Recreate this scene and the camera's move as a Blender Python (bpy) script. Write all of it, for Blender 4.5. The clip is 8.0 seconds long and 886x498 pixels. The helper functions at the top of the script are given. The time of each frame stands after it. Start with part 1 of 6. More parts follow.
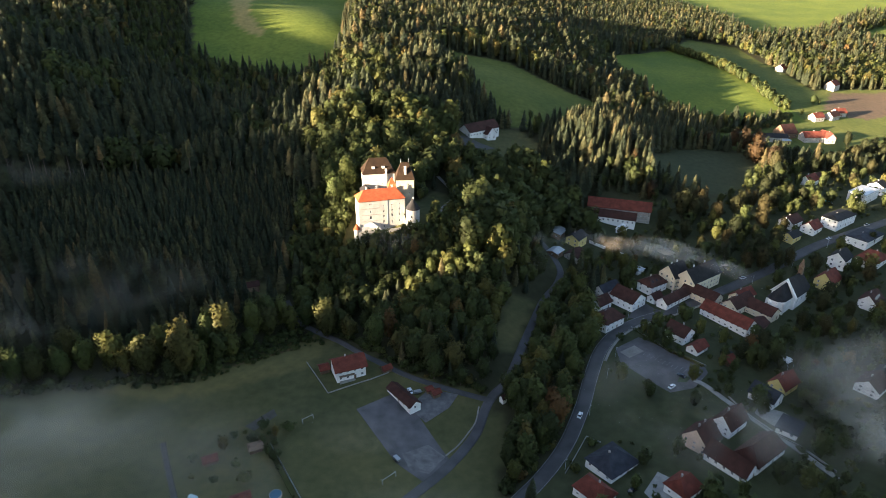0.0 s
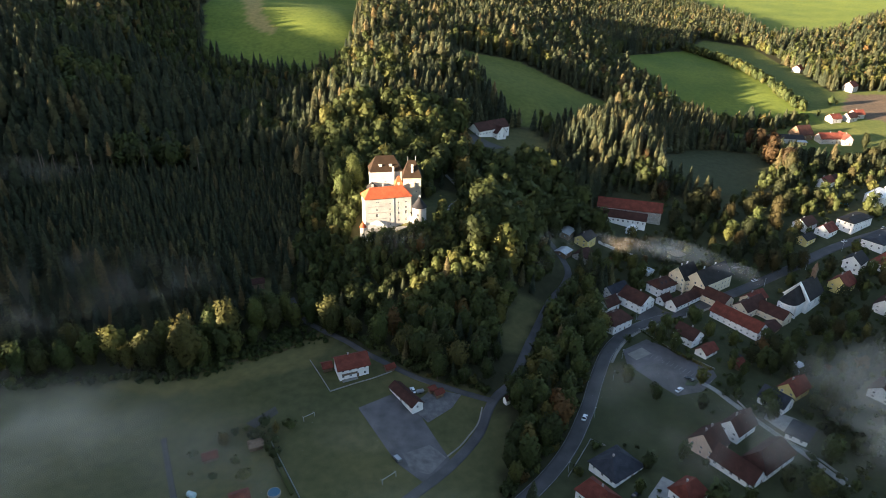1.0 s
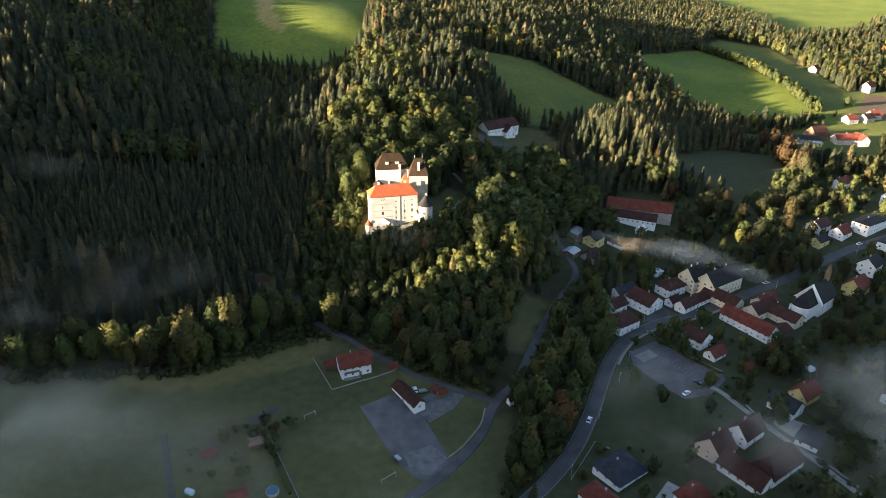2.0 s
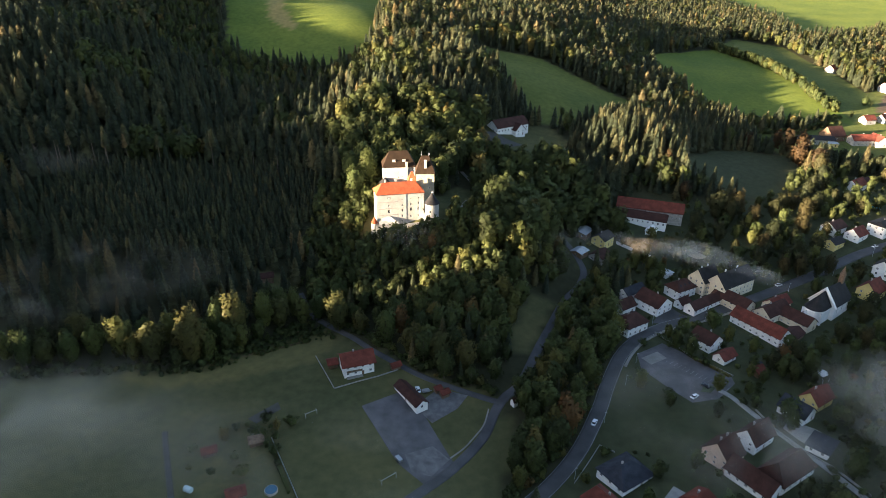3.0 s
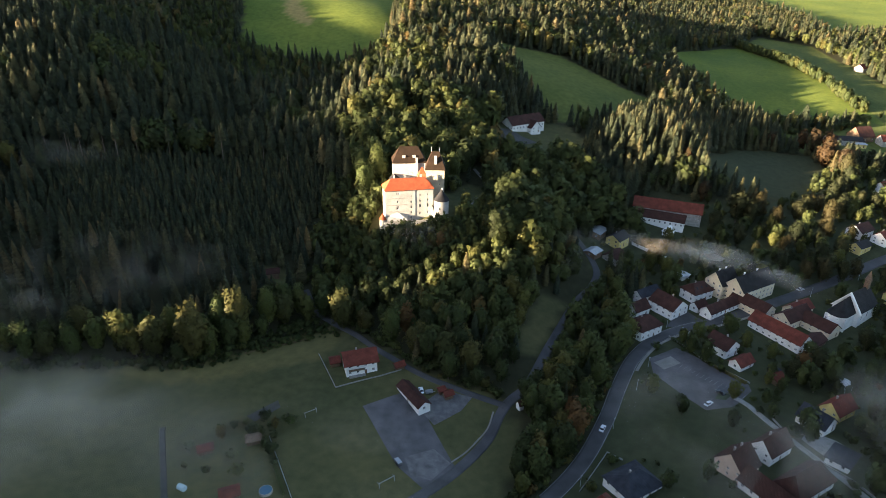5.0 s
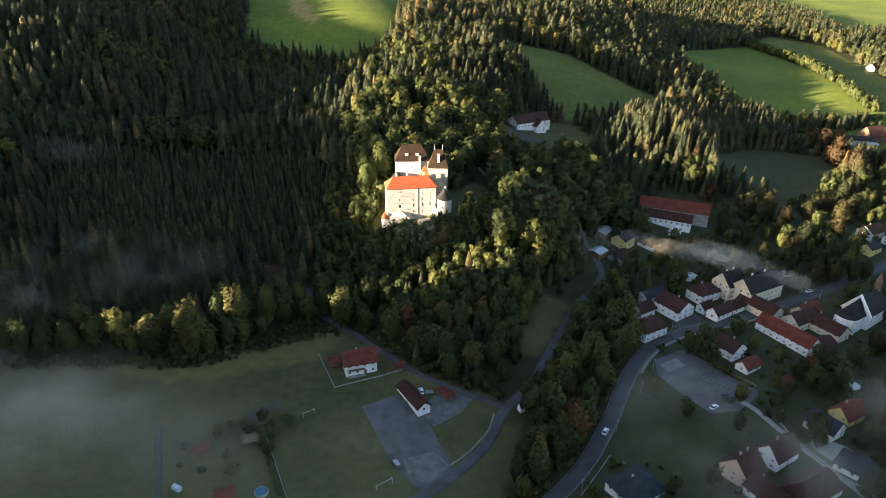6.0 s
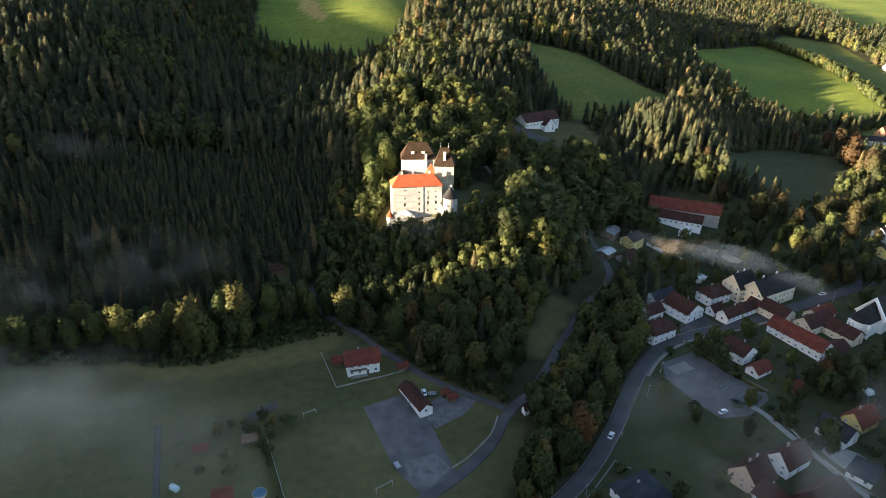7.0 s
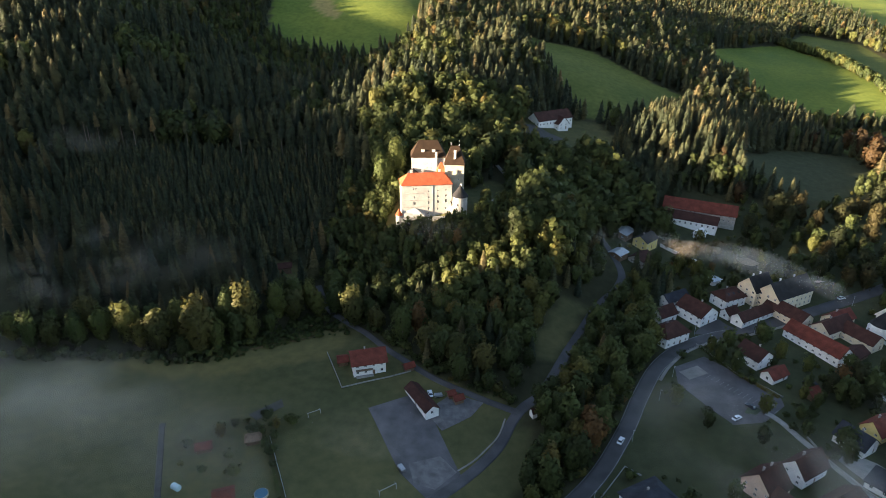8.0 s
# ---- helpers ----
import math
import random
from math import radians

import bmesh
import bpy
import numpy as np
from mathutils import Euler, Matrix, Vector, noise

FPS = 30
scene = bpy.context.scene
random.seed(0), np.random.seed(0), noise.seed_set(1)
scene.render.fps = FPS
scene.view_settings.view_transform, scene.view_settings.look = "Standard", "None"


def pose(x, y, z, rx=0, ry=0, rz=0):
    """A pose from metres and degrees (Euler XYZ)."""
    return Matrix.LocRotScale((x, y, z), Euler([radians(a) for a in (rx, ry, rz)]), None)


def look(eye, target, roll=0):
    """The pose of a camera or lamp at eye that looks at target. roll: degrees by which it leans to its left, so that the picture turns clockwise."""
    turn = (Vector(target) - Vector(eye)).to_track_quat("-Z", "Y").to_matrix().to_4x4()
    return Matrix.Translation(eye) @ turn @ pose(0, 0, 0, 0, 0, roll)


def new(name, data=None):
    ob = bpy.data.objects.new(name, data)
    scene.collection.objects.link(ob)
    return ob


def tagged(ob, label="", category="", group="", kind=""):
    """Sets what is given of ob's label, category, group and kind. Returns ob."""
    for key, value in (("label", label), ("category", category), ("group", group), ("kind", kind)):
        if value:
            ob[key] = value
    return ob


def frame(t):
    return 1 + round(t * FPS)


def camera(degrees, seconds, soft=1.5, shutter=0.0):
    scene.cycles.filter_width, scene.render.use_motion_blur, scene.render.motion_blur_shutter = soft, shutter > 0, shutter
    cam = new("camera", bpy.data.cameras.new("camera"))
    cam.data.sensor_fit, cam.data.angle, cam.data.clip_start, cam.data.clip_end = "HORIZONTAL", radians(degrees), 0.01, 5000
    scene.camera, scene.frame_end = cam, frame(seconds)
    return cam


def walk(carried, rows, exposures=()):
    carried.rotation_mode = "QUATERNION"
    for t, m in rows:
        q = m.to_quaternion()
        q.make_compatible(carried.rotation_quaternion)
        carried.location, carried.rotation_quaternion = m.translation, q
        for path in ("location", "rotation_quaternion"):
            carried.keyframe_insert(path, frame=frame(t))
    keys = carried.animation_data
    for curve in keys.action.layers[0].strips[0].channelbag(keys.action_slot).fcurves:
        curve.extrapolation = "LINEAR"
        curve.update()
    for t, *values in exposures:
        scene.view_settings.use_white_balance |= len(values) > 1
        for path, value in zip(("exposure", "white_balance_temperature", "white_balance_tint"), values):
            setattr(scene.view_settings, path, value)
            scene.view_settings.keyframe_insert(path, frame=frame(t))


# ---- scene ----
cam = camera(69.9, 8.0, soft=0.85)
PATH = [
    (0, (0.015, -0.181, 185.114), (0.116, 90.696, 143.384), 0.82),
    (0.5, (1.975, 0.937, 184.042), (1.013, 91.831, 142.359), 0.84),
    (1, (3.854, 2.156, 182.981), (1.886, 93.044, 141.321), 0.86),
    (1.5, (5.651, 3.47, 181.93), (2.718, 94.335, 140.277), 0.87),
    (3, (10.568, 7.921, 178.828), (4.771, 98.638, 137.151), 0.89),
    (3.5, (12.054, 9.555, 177.809), (5.344, 100.202, 136.118), 0.89),
    (4, (13.466, 11.253, 176.796), (5.916, 101.827, 135.091), 0.89),
    (4.5, (14.804, 13.009, 175.788), (6.517, 103.512, 134.067), 0.89),
    (6, (18.393, 18.57, 172.788), (8.302, 108.864, 131.012), 0.87),
    (6.5, (19.452, 20.5, 171.793), (8.667, 110.704, 129.995), 0.86),
    (7, (20.445, 22.459, 170.8), (8.783, 112.542, 128.979), 0.85),
    (7.5, (21.373, 24.44, 169.807), (8.653, 114.37, 127.964), 0.84),
    (8, (22.237, 26.436, 168.813), (8.445, 116.2, 126.954), 0.83),
]
walk(cam, [(t, look(eye, target, roll)) for t, eye, target, roll in PATH])

# ---- daylight: low morning sun over a clear sky ----
SUN_EL, SUN_AZ = 7.8, 26.0          # elevation; plan direction the light travels, from +x towards +y
world = bpy.data.worlds.new("sky")
scene.world = world
world.use_nodes = True
wn = world.node_tree
sky = wn.nodes.new("ShaderNodeTexSky")
sky.sky_type, sky.sun_disc = "NISHITA", False
sky.sun_elevation, sky.sun_rotation = radians(SUN_EL), radians(270 - SUN_AZ)
sky.air_density, sky.dust_density, sky.ozone_density = 1.0, 1.0, 1.2
wn.links.new(sky.outputs[0], wn.nodes["Background"].inputs[0])
wn.nodes["Background"].inputs[1].default_value = 0.053
sun = new("sun", bpy.data.lights.new("sun", "SUN"))
sun.data.energy, sun.data.angle, sun.data.color = 5.0, radians(1.3), (1.0, 0.81, 0.54)
_a, _e = radians(SUN_AZ), radians(SUN_EL)
sun.matrix_world = look((0, 0, 400), (math.cos(_a) * math.cos(_e) * 10, math.sin(_a) * math.cos(_e) * 10, 400 - math.sin(_e) * 10))
scene.view_settings.exposure = 3.35
scene.view_settings.use_white_balance = True
scene.view_settings.white_balance_temperature, scene.view_settings.white_balance_tint = 6330, 17



# ---- materials ----
def nodes_of(name):
    m = bpy.data.materials.new(name)
    m.use_nodes = True
    return m, m.node_tree, m.node_tree.nodes["Principled BSDF"]


def ramp_of(nt, stops):
    r = nt.nodes.new("ShaderNodeValToRGB")
    while len(r.color_ramp.elements) < len(stops):
        r.color_ramp.elements.new(0.5)
    for el, (p, c) in zip(r.color_ramp.elements, stops):
        el.position, el.color = p, (*c, 1)
    return r


def noise_of(nt, scale, detail=4, coords=None):
    n = nt.nodes.new("ShaderNodeTexNoise")
    n.inputs["Scale"].default_value, n.inputs["Detail"].default_value = scale, detail
    if coords:
        nt.links.new(coords, n.inputs["Vector"])
    return n


def mix_of(nt, a, b, fac, mode="MIX"):
    m = nt.nodes.new("ShaderNodeMix")
    m.data_type, m.blend_type = "RGBA", mode
    for sock, v in ((m.inputs[6], a), (m.inputs[7], b), (m.inputs[0], fac)):
        if isinstance(v, (int, float)):
            sock.default_value = v
        elif isinstance(v, tuple):
            sock.default_value = (*v, 1)
        else:
            nt.links.new(v, sock)
    return m.outputs[2]


def plain(name, colour, rough=0.8, spread=0.25, scale=0.6, fine=6.0, bump=0.15, metal=0.0, random_tint=0.0):
    """A surface with variation at two scales, in metres."""
    m, nt, b = nodes_of(name)
    pos = nt.nodes.new("ShaderNodeNewGeometry").outputs["Position"]
    big, small = noise_of(nt, scale, 5, pos), noise_of(nt, fine, 3, pos)
    lo, hi = tuple(c * (1 - spread) for c in colour), tuple(min(1, c * (1 + spread)) for c in colour)
    r = ramp_of(nt, [(0.3, lo), (0.7, hi)])
    nt.links.new(big.outputs[0], r.inputs[0])
    r2 = ramp_of(nt, [(0.3, (0.8, 0.8, 0.8)), (0.7, (1.1, 1.1, 1.1))])
    nt.links.new(small.outputs[0], r2.inputs[0])
    col = mix_of(nt, r.outputs[0], r2.outputs[0], 0.7, "MULTIPLY")
    if random_tint:
        info = nt.nodes.new("ShaderNodeObjectInfo")
        r3 = ramp_of(nt, [(0, (1 - random_tint,) * 3), (1, (1 + random_tint,) * 3)])
        nt.links.new(info.outputs["Random"], r3.inputs[0])
        col = mix_of(nt, col, r3.outputs[0], 1.0, "MULTIPLY")
    nt.links.new(col, b.inputs["Base Color"])
    b.inputs["Roughness"].default_value, b.inputs["Metallic"].default_value = rough, metal
    if bump:
        bp = nt.nodes.new("ShaderNodeBump")
        bp.inputs["Strength"].default_value, bp.inputs["Distance"].default_value = bump, 0.1
        nt.links.new(small.outputs[0], bp.inputs["Height"])
        nt.links.new(bp.outputs[0], b.inputs["Normal"])
    return m


def tiles(name, colour, spread=0.35):
    """Roof tiles: courses along the height, uneven weathering."""
    m, nt, b = nodes_of(name)
    pos = nt.nodes.new("ShaderNodeNewGeometry").outputs["Position"]
    big, mid = noise_of(nt, 0.35, 5, pos), noise_of(nt, 3.0, 4, pos)
    r = ramp_of(nt, [(0.3, tuple(c * (1 - spread) for c in colour)), (0.55, colour), (0.75, tuple(min(1, c * (1 + spread)) for c in colour))])
    nt.links.new(big.outputs[0], r.inputs[0])
    r2 = ramp_of(nt, [(0.3, (0.72, 0.72, 0.74)), (0.7, (1.15, 1.12, 1.08))])
    nt.links.new(mid.outputs[0], r2.inputs[0])
    nt.links.new(mix_of(nt, r.outputs[0], r2.outputs[0], 0.8, "MULTIPLY"), b.inputs["Base Color"])
    w = nt.nodes.new("ShaderNodeTexWave")
    w.bands_direction = "Z"
    w.inputs["Scale"].default_value, w.inputs["Distortion"].default_value = 1.6, 0.6
    nt.links.new(pos, w.inputs["Vector"])
    bp = nt.nodes.new("ShaderNodeBump")
    bp.inputs["Strength"].default_value, bp.inputs["Distance"].default_value = 0.5, 0.06
    nt.links.new(w.outputs["Fac"], bp.inputs["Height"])
    nt.links.new(bp.outputs[0], b.inputs["Normal"])
    b.inputs["Roughness"].default_value = 0.85
    b.inputs["Specular IOR Level"].default_value = 0.2
    return m


def foliage(name, stops, per_tree, rough=0.6, grain=1.6, spread=0.25):
    """Leaves: hue by the tree, brightness by the single clump; a part of the light passes through."""
    m, nt, b = nodes_of(name)
    if per_tree == "object":
        src = nt.nodes.new("ShaderNodeObjectInfo").outputs["Random"]
    else:
        at = nt.nodes.new("ShaderNodeAttribute")
        at.attribute_name = "tint"
        src = at.outputs["Fac"]
    r = ramp_of(nt, stops)
    nt.links.new(src, r.inputs[0])
    geo = nt.nodes.new("ShaderNodeNewGeometry")
    r2 = ramp_of(nt, [(0, (1 - spread,) * 3), (1, (1 + spread, 1 + 0.9 * spread, 1 + 0.75 * spread))])
    nt.links.new(geo.outputs["Random Per Island"], r2.inputs[0])
    col = mix_of(nt, r.outputs[0], r2.outputs[0], 1.0, "MULTIPLY")
    nt.links.new(col, b.inputs["Base Color"])
    b.inputs["Roughness"].default_value = rough
    b.inputs["Specular IOR Level"].default_value = 0.1
    tr = nt.nodes.new("ShaderNodeBsdfTranslucent")
    nt.links.new(col, tr.inputs["Color"])
    mx = nt.nodes.new("ShaderNodeMixShader")
    mx.inputs[0].default_value = 0.3
    nt.links.new(b.outputs[0], mx.inputs[1])
    nt.links.new(tr.outputs[0], mx.inputs[2])
    # gaps between the single leaves of a clump
    n = noise_of(nt, grain, 1, geo.outputs["Position"])
    gap = nt.nodes.new("ShaderNodeMath")
    gap.operation = "LESS_THAN"
    gap.inputs[1].default_value = 0.45
    nt.links.new(n.outputs[0], gap.inputs[0])
    tp, lace = nt.nodes.new("ShaderNodeBsdfTransparent"), nt.nodes.new("ShaderNodeMixShader")
    nt.links.new(gap.outputs[0], lace.inputs[0])
    nt.links.new(mx.outputs[0], lace.inputs[1])
    nt.links.new(tp.outputs[0], lace.inputs[2])
    nt.links.new(lace.outputs[0], nt.nodes["Material Output"].inputs[0])
    return m


CONIFER = [(0.0, (0.029, 0.040, 0.026)), (0.5, (0.045, 0.054, 0.029)), (0.84, (0.080, 0.078, 0.037)), (0.96, (0.122, 0.096, 0.046)), (1.0, (0.165, 0.112, 0.048))]
BROAD = [(0.0, (0.039, 0.049, 0.019)), (0.3, (0.054, 0.067, 0.024)), (0.6, (0.071, 0.087, 0.028)), (0.82, (0.102, 0.103, 0.030)), (0.95, (0.124, 0.096, 0.031)), (1.0, (0.129, 0.070, 0.028))]
M_CON1, M_CON = foliage("needles", CONIFER, "object", spread=0.4, grain=2.4), foliage("needles_wood", CONIFER, "tint", spread=0.4, grain=2.0)
M_BRO1, M_BRO = foliage("leaves", BROAD, "object"), foliage("leaves_wood", BROAD, "tint")
FRESH = [(0.0, (0.046, 0.064, 0.024)), (0.5, (0.066, 0.085, 0.028)), (0.85, (0.092, 0.106, 0.032)), (1.0, (0.118, 0.118, 0.036))]
M_FRESH1, M_FRESH = foliage("green_leaves", FRESH, "object"), foliage("green_leaves_bank", FRESH, "tint", grain=4.0)
OLIVE = [(0.0, (0.052, 0.060, 0.022)), (0.5, (0.075, 0.077, 0.026)), (1.0, (0.104, 0.092, 0.031))]
RUST = [(0.0, (0.05, 0.036, 0.02)), (0.5, (0.07, 0.044, 0.021)), (1.0, (0.088, 0.046, 0.02))]
# leaves darkened in colour, for trees that should stand in shade
SHADE_TONE = [(0.0, (0.028, 0.035, 0.016)), (0.6, (0.042, 0.045, 0.019)), (1.0, (0.062, 0.05, 0.021))]
M_SHADE_TONE1, M_SHADE_TONE = foliage("shade_toned_leaves", SHADE_TONE, "object"), foliage("shade_toned_leaves_wood", SHADE_TONE, "tint")
M_OLIVE1, M_RUST1 = foliage("olive_leaves", OLIVE, "object"), foliage("rusty_leaves", RUST, "object")
M_BARK = plain("bark", (0.11, 0.085, 0.065), 0.95, 0.35, 1.5, 12)
M_PLASTER = plain("white_plaster", (0.83, 0.81, 0.78), 0.9, 0.08, 0.25, 4, 0.08)
M_CREAM = plain("cream_plaster", (0.72, 0.62, 0.45), 0.9, 0.08, 0.25, 4, 0.08)
M_YELLOW = plain("yellow_plaster", (0.66, 0.52, 0.2), 0.9, 0.1, 0.25, 4, 0.08)
M_PINK = plain("salmon_plaster", (0.68, 0.5, 0.38), 0.9, 0.1, 0.25, 4, 0.08)
M_CASTLE = plain("castle_plaster", (0.42, 0.40, 0.36), 0.92, 0.16, 0.22, 2.5, 0.15)
M_TOWER = plain("weathered_tower_plaster", (0.37, 0.325, 0.24), 0.92, 0.22, 0.3, 2.5, 0.2)
# white walls of the far houses, greyed in colour to stand for shade
M_SHADE_WALL = plain("shade_toned_plaster", (0.36, 0.345, 0.32), 0.92, 0.2, 0.3, 3, 0.12)
M_STONE = plain("grey_stone", (0.33, 0.31, 0.28), 0.9, 0.25, 0.8, 5, 0.3)
M_CHIM = plain("sooty_render", (0.3, 0.27, 0.25), 0.9, 0.2, 1, 6, 0.1)
M_TBROWN = tiles("brown_tiles", (0.055, 0.023, 0.017))
M_TCASTLE = tiles("castle_tiles", (0.028, 0.016, 0.008))
M_TDARK = tiles("dark_tiles", (0.024, 0.023, 0.024))
M_TGREY = tiles("slate_tiles", (0.034, 0.037, 0.046))
M_TRED = tiles("red_tiles", (0.14, 0.037, 0.024))
M_TORANGE = tiles("orange_tiles", (0.35, 0.082, 0.032), 0.3)
M_METAL = plain("sheet_roof", (0.4, 0.42, 0.44), 0.5, 0.15, 0.5, 4, 0.05, 0.4)
M_WOOD = plain("weathered_wood", (0.16, 0.1, 0.06), 0.85, 0.3, 1.2, 9)
M_FRAME = plain("white_painted_wood", (0.75, 0.74, 0.72), 0.6, 0.06, 1, 8, 0)
M_COURT = plain("worn_asphalt", (0.085, 0.079, 0.08), 0.88, 0.35, 0.15, 2.5, 0.12)
M_PALE = plain("worn_pale_asphalt", (0.115, 0.107, 0.104), 0.9, 0.35, 0.35, 3.0, 0.15)
M_ASPHALT = plain("asphalt", (0.062, 0.059, 0.059), 0.85, 0.32, 0.12, 3.0, 0.1)
M_GRAVEL = plain("gravel", (0.2, 0.185, 0.165), 0.95, 0.25, 0.2, 3.0, 0.2)
M_CONCRETE = plain("concrete", (0.25, 0.24, 0.225), 0.85, 0.18, 0.4, 4.0, 0.1)
M_PAINT = plain("road_paint", (0.28, 0.28, 0.27), 0.7, 0.15, 0.6, 5.0, 0)


def glass_pane(name):
    m, nt, b = nodes_of(name)
    b.inputs["Base Color"].default_value = (0.02, 0.024, 0.03, 1)
    b.inputs["Roughness"].default_value = 0.12
    b.inputs["Specular IOR Level"].default_value = 0.6
    return m


M_GLASS = glass_pane("window_glass")


# ---- helpers for meshes ----
def part(name, bm, material, parent, label=""):
    me = bpy.data.meshes.new(name)
    bm.to_mesh(me)
    bm.free()
    me.materials.append(material)
    ob = new(name, me)
    ob.parent = parent
    return tagged(ob, label)


def thing(name, m, label, category, group="", kind=""):
    ob = new(name)
    ob.matrix_world = m
    ob.empty_display_size = 0.5
    return tagged(ob, label, category, group, kind)


def box_into(bm, x0, x1, y0, y1, z0, z1):
    v = [bm.verts.new(p) for p in ((x0, y0, z0), (x1, y0, z0), (x1, y1, z0), (x0, y1, z0), (x0, y0, z1), (x1, y0, z1), (x1, y1, z1), (x0, y1, z1))]
    for q in ((3, 2, 1, 0), (4, 5, 6, 7), (0, 1, 5, 4), (1, 2, 6, 5), (2, 3, 7, 6), (3, 0, 4, 7)):
        bm.faces.new([v[i] for i in q])


def box(x0, x1, y0, y1, z0, z1):
    bm = bmesh.new()
    box_into(bm, x0, x1, y0, y1, z0, z1)
    return bm


def mesh_np(name, verts, faces, material, parent=None, tint=None, normals=None):
    """A mesh of faces with one number of corners, from arrays; tint: a number for each vertex."""
    n, k = faces.shape
    me = bpy.data.meshes.new(name)
    me.vertices.add(len(verts))
    me.vertices.foreach_set("co", np.ascontiguousarray(verts, np.float32).ravel())
    me.loops.add(n * k)
    me.loops.foreach_set("vertex_index", np.ascontiguousarray(faces, np.int32).ravel())
    me.polygons.add(n)
    me.polygons.foreach_set("loop_start", np.arange(0, n * k, k, dtype=np.int32))
    me.polygons.foreach_set("loop_total", np.full(n, k, np.int32))
    me.update(calc_edges=True)
    me.materials.append(material)
    if tint is not None:
        me.attributes.new("tint", "FLOAT", "POINT").data.foreach_set("value", np.ascontiguousarray(tint, np.float32))
    if normals is not None:
        me.normals_split_custom_set_from_vertices(normals.tolist())
    ob = new(name, me)
    ob.parent = parent
    return ob


# ---- the lie of the land ----
def softplus(v):
    return np.logaddexp(0, v)


def height(x, y):
    """The ground's height at places in the plan: a valley floor, and hills round it."""
    x, y = np.asarray(x, float), np.asarray(y, float)
    z = 9.38 + 6.63 * (softplus((y - 260) / 60) - softplus((y - 1500) / 120) * 2)

    def hill(cx, cy, sx, sy, h):
        return h * np.exp(-(((x - cx) / sx) ** 2) - ((y - cy) / sy) ** 2)

    z = z + hill(-30, 343, 47, 44, 13.8)
    z = z + hill(22, 340, 47, 47, 14.7)
    z = z + hill(-280, 420, 143, 143, 10.3)
    z = z + hill(-200, 680, 143, 143, 30.0)
    z = z + hill(5, 565, 91, 78, 23.7)
    z = z + hill(60, 720, 156, 143, 28.8)
    z = z + hill(-40, 450, 72, 78, 20.4)
    z = z + hill(-165, 310, 65, 58, 15.2)
    z = z + hill(-420, 500, 208, 260, 89.3)
    z = z + hill(250, 1000, 286, 286, 4.2)
    z = z + hill(-60, 1000, 312, 312, -11.0)
    z = z + hill(110, 510, 78, 72, 4.5)
    z = z + hill(-120, 420, 72, 72, 6.6)
    z = z + hill(500, 1300, 520, 520, -24.7)
    z = z + hill(-300, 1100, 390, 390, 103.0)
    z = z + hill(-300, 110, 104, 104, 29.8)
    z = z + hill(120, 400, 65, 65, -9.9)
    z = z + hill(380, 680, 195, 195, -13.5)
    z = z + hill(-180, 240, 72, 52, -5.7)
    z = z + hill(-200, 540, 78, 78, -13.8)
    z = z + hill(-100, 540, 78, 78, 12.2)
    z = z + hill(200, 620, 104, 104, -7.8)
    z = z + hill(100, 250, 65, 52, -0.0)
    z = z + hill(-75, 290, 52, 47, -12.3)
    z = z + hill(-110, 200, 65, 58, -8.8)
    z = z + hill(60, 310, 47, 47, -11.1)
    z = z + hill(-400, 330, 117, 117, 7.2)
    z = z + hill(200, 300, 104, 104, -6.9)
    z = z + hill(30, 200, 58, 55, -10.1)
    z = z + hill(35, 535, 55, 45, -13) + hill(360, 740, 95, 120, 11) + hill(135, 488, 38, 34, 13) + hill(-352, 555, 65, 70, -15) + hill(115, 725, 70, 60, -6) + hill(70, 850, 100, 75, 8)
    z = z + hill(-250, 625, 75, 75, -17) + hill(-120, 690, 60, 90, 8)
    # unseen ridges added towards the sun, to shade the valley
    z = z + hill(-376, -26, 45, 45, 215) + hill(-330, -110, 90, 90, 225) + hill(-270, -230, 130, 120, 230) + hill(-60, -420, 200, 160, 200)
    p, s = x * 0.899 + y * 0.438, y * 0.899 - x * 0.438
    # crest heights tuned to the shade wanted; low gaps let sun onto chosen slopes
    crest = np.interp(s, [100, 250, 264, 266, 280, 283, 309, 312, 343, 347, 380, 403, 425, 437, 470, 496, 546, 589, 615, 650, 717, 742, 800, 1100],
                      [122, 118, 114, 62, 62, 124, 124, 94, 94, 100, 112, 117, 113, 115, 119, 121, 132, 146, 146, 148, 142, 144, 162, 180])
    return np.maximum(z, crest * np.exp(-(((p + 280) / 75) ** 2)))


def g(x, y):
    return float(height(x, y))


# ---- plan of the open land (metres) ----
FIELD_NW = [(-290, 900), (-262, 690), (-230, 600), (-198, 590), (-150, 574), (-124, 568), (-100, 610), (-104, 680), (-112, 760), (-122, 900)]
MEADOW_MID = [(0, 686), (25, 673), (65, 671), (98, 647), (124, 632), (155, 623), (147, 598), (107, 545), (75, 532), (50, 535), (36, 560), (25, 590), (10, 610), (2, 640)]
FIELD_E = [(185, 790), (238.6, 845), (281.1, 882.1), (303.8, 893.6), (321.8, 828.9), (333.9, 744.2), (346.4, 673.5), (342.8, 637.9), (311.7, 625.4), (250.9, 619.2), (227.2, 647.7), (205.5, 703.2)]
FIELD_STRIP = [(361, 985), (416, 950), (424.5, 741.2), (386.7, 667.1), (362.6, 633.6), (361.7, 673.4), (356.1, 742.7), (345.8, 825.6), (323.9, 931.7)]
FIELD_FAR = [(420, 1500), (494, 1150), (466, 1020), (577, 1060), (650, 1130), (760, 1240), (1500, 1300), (1500, 2200), (420, 2200)]
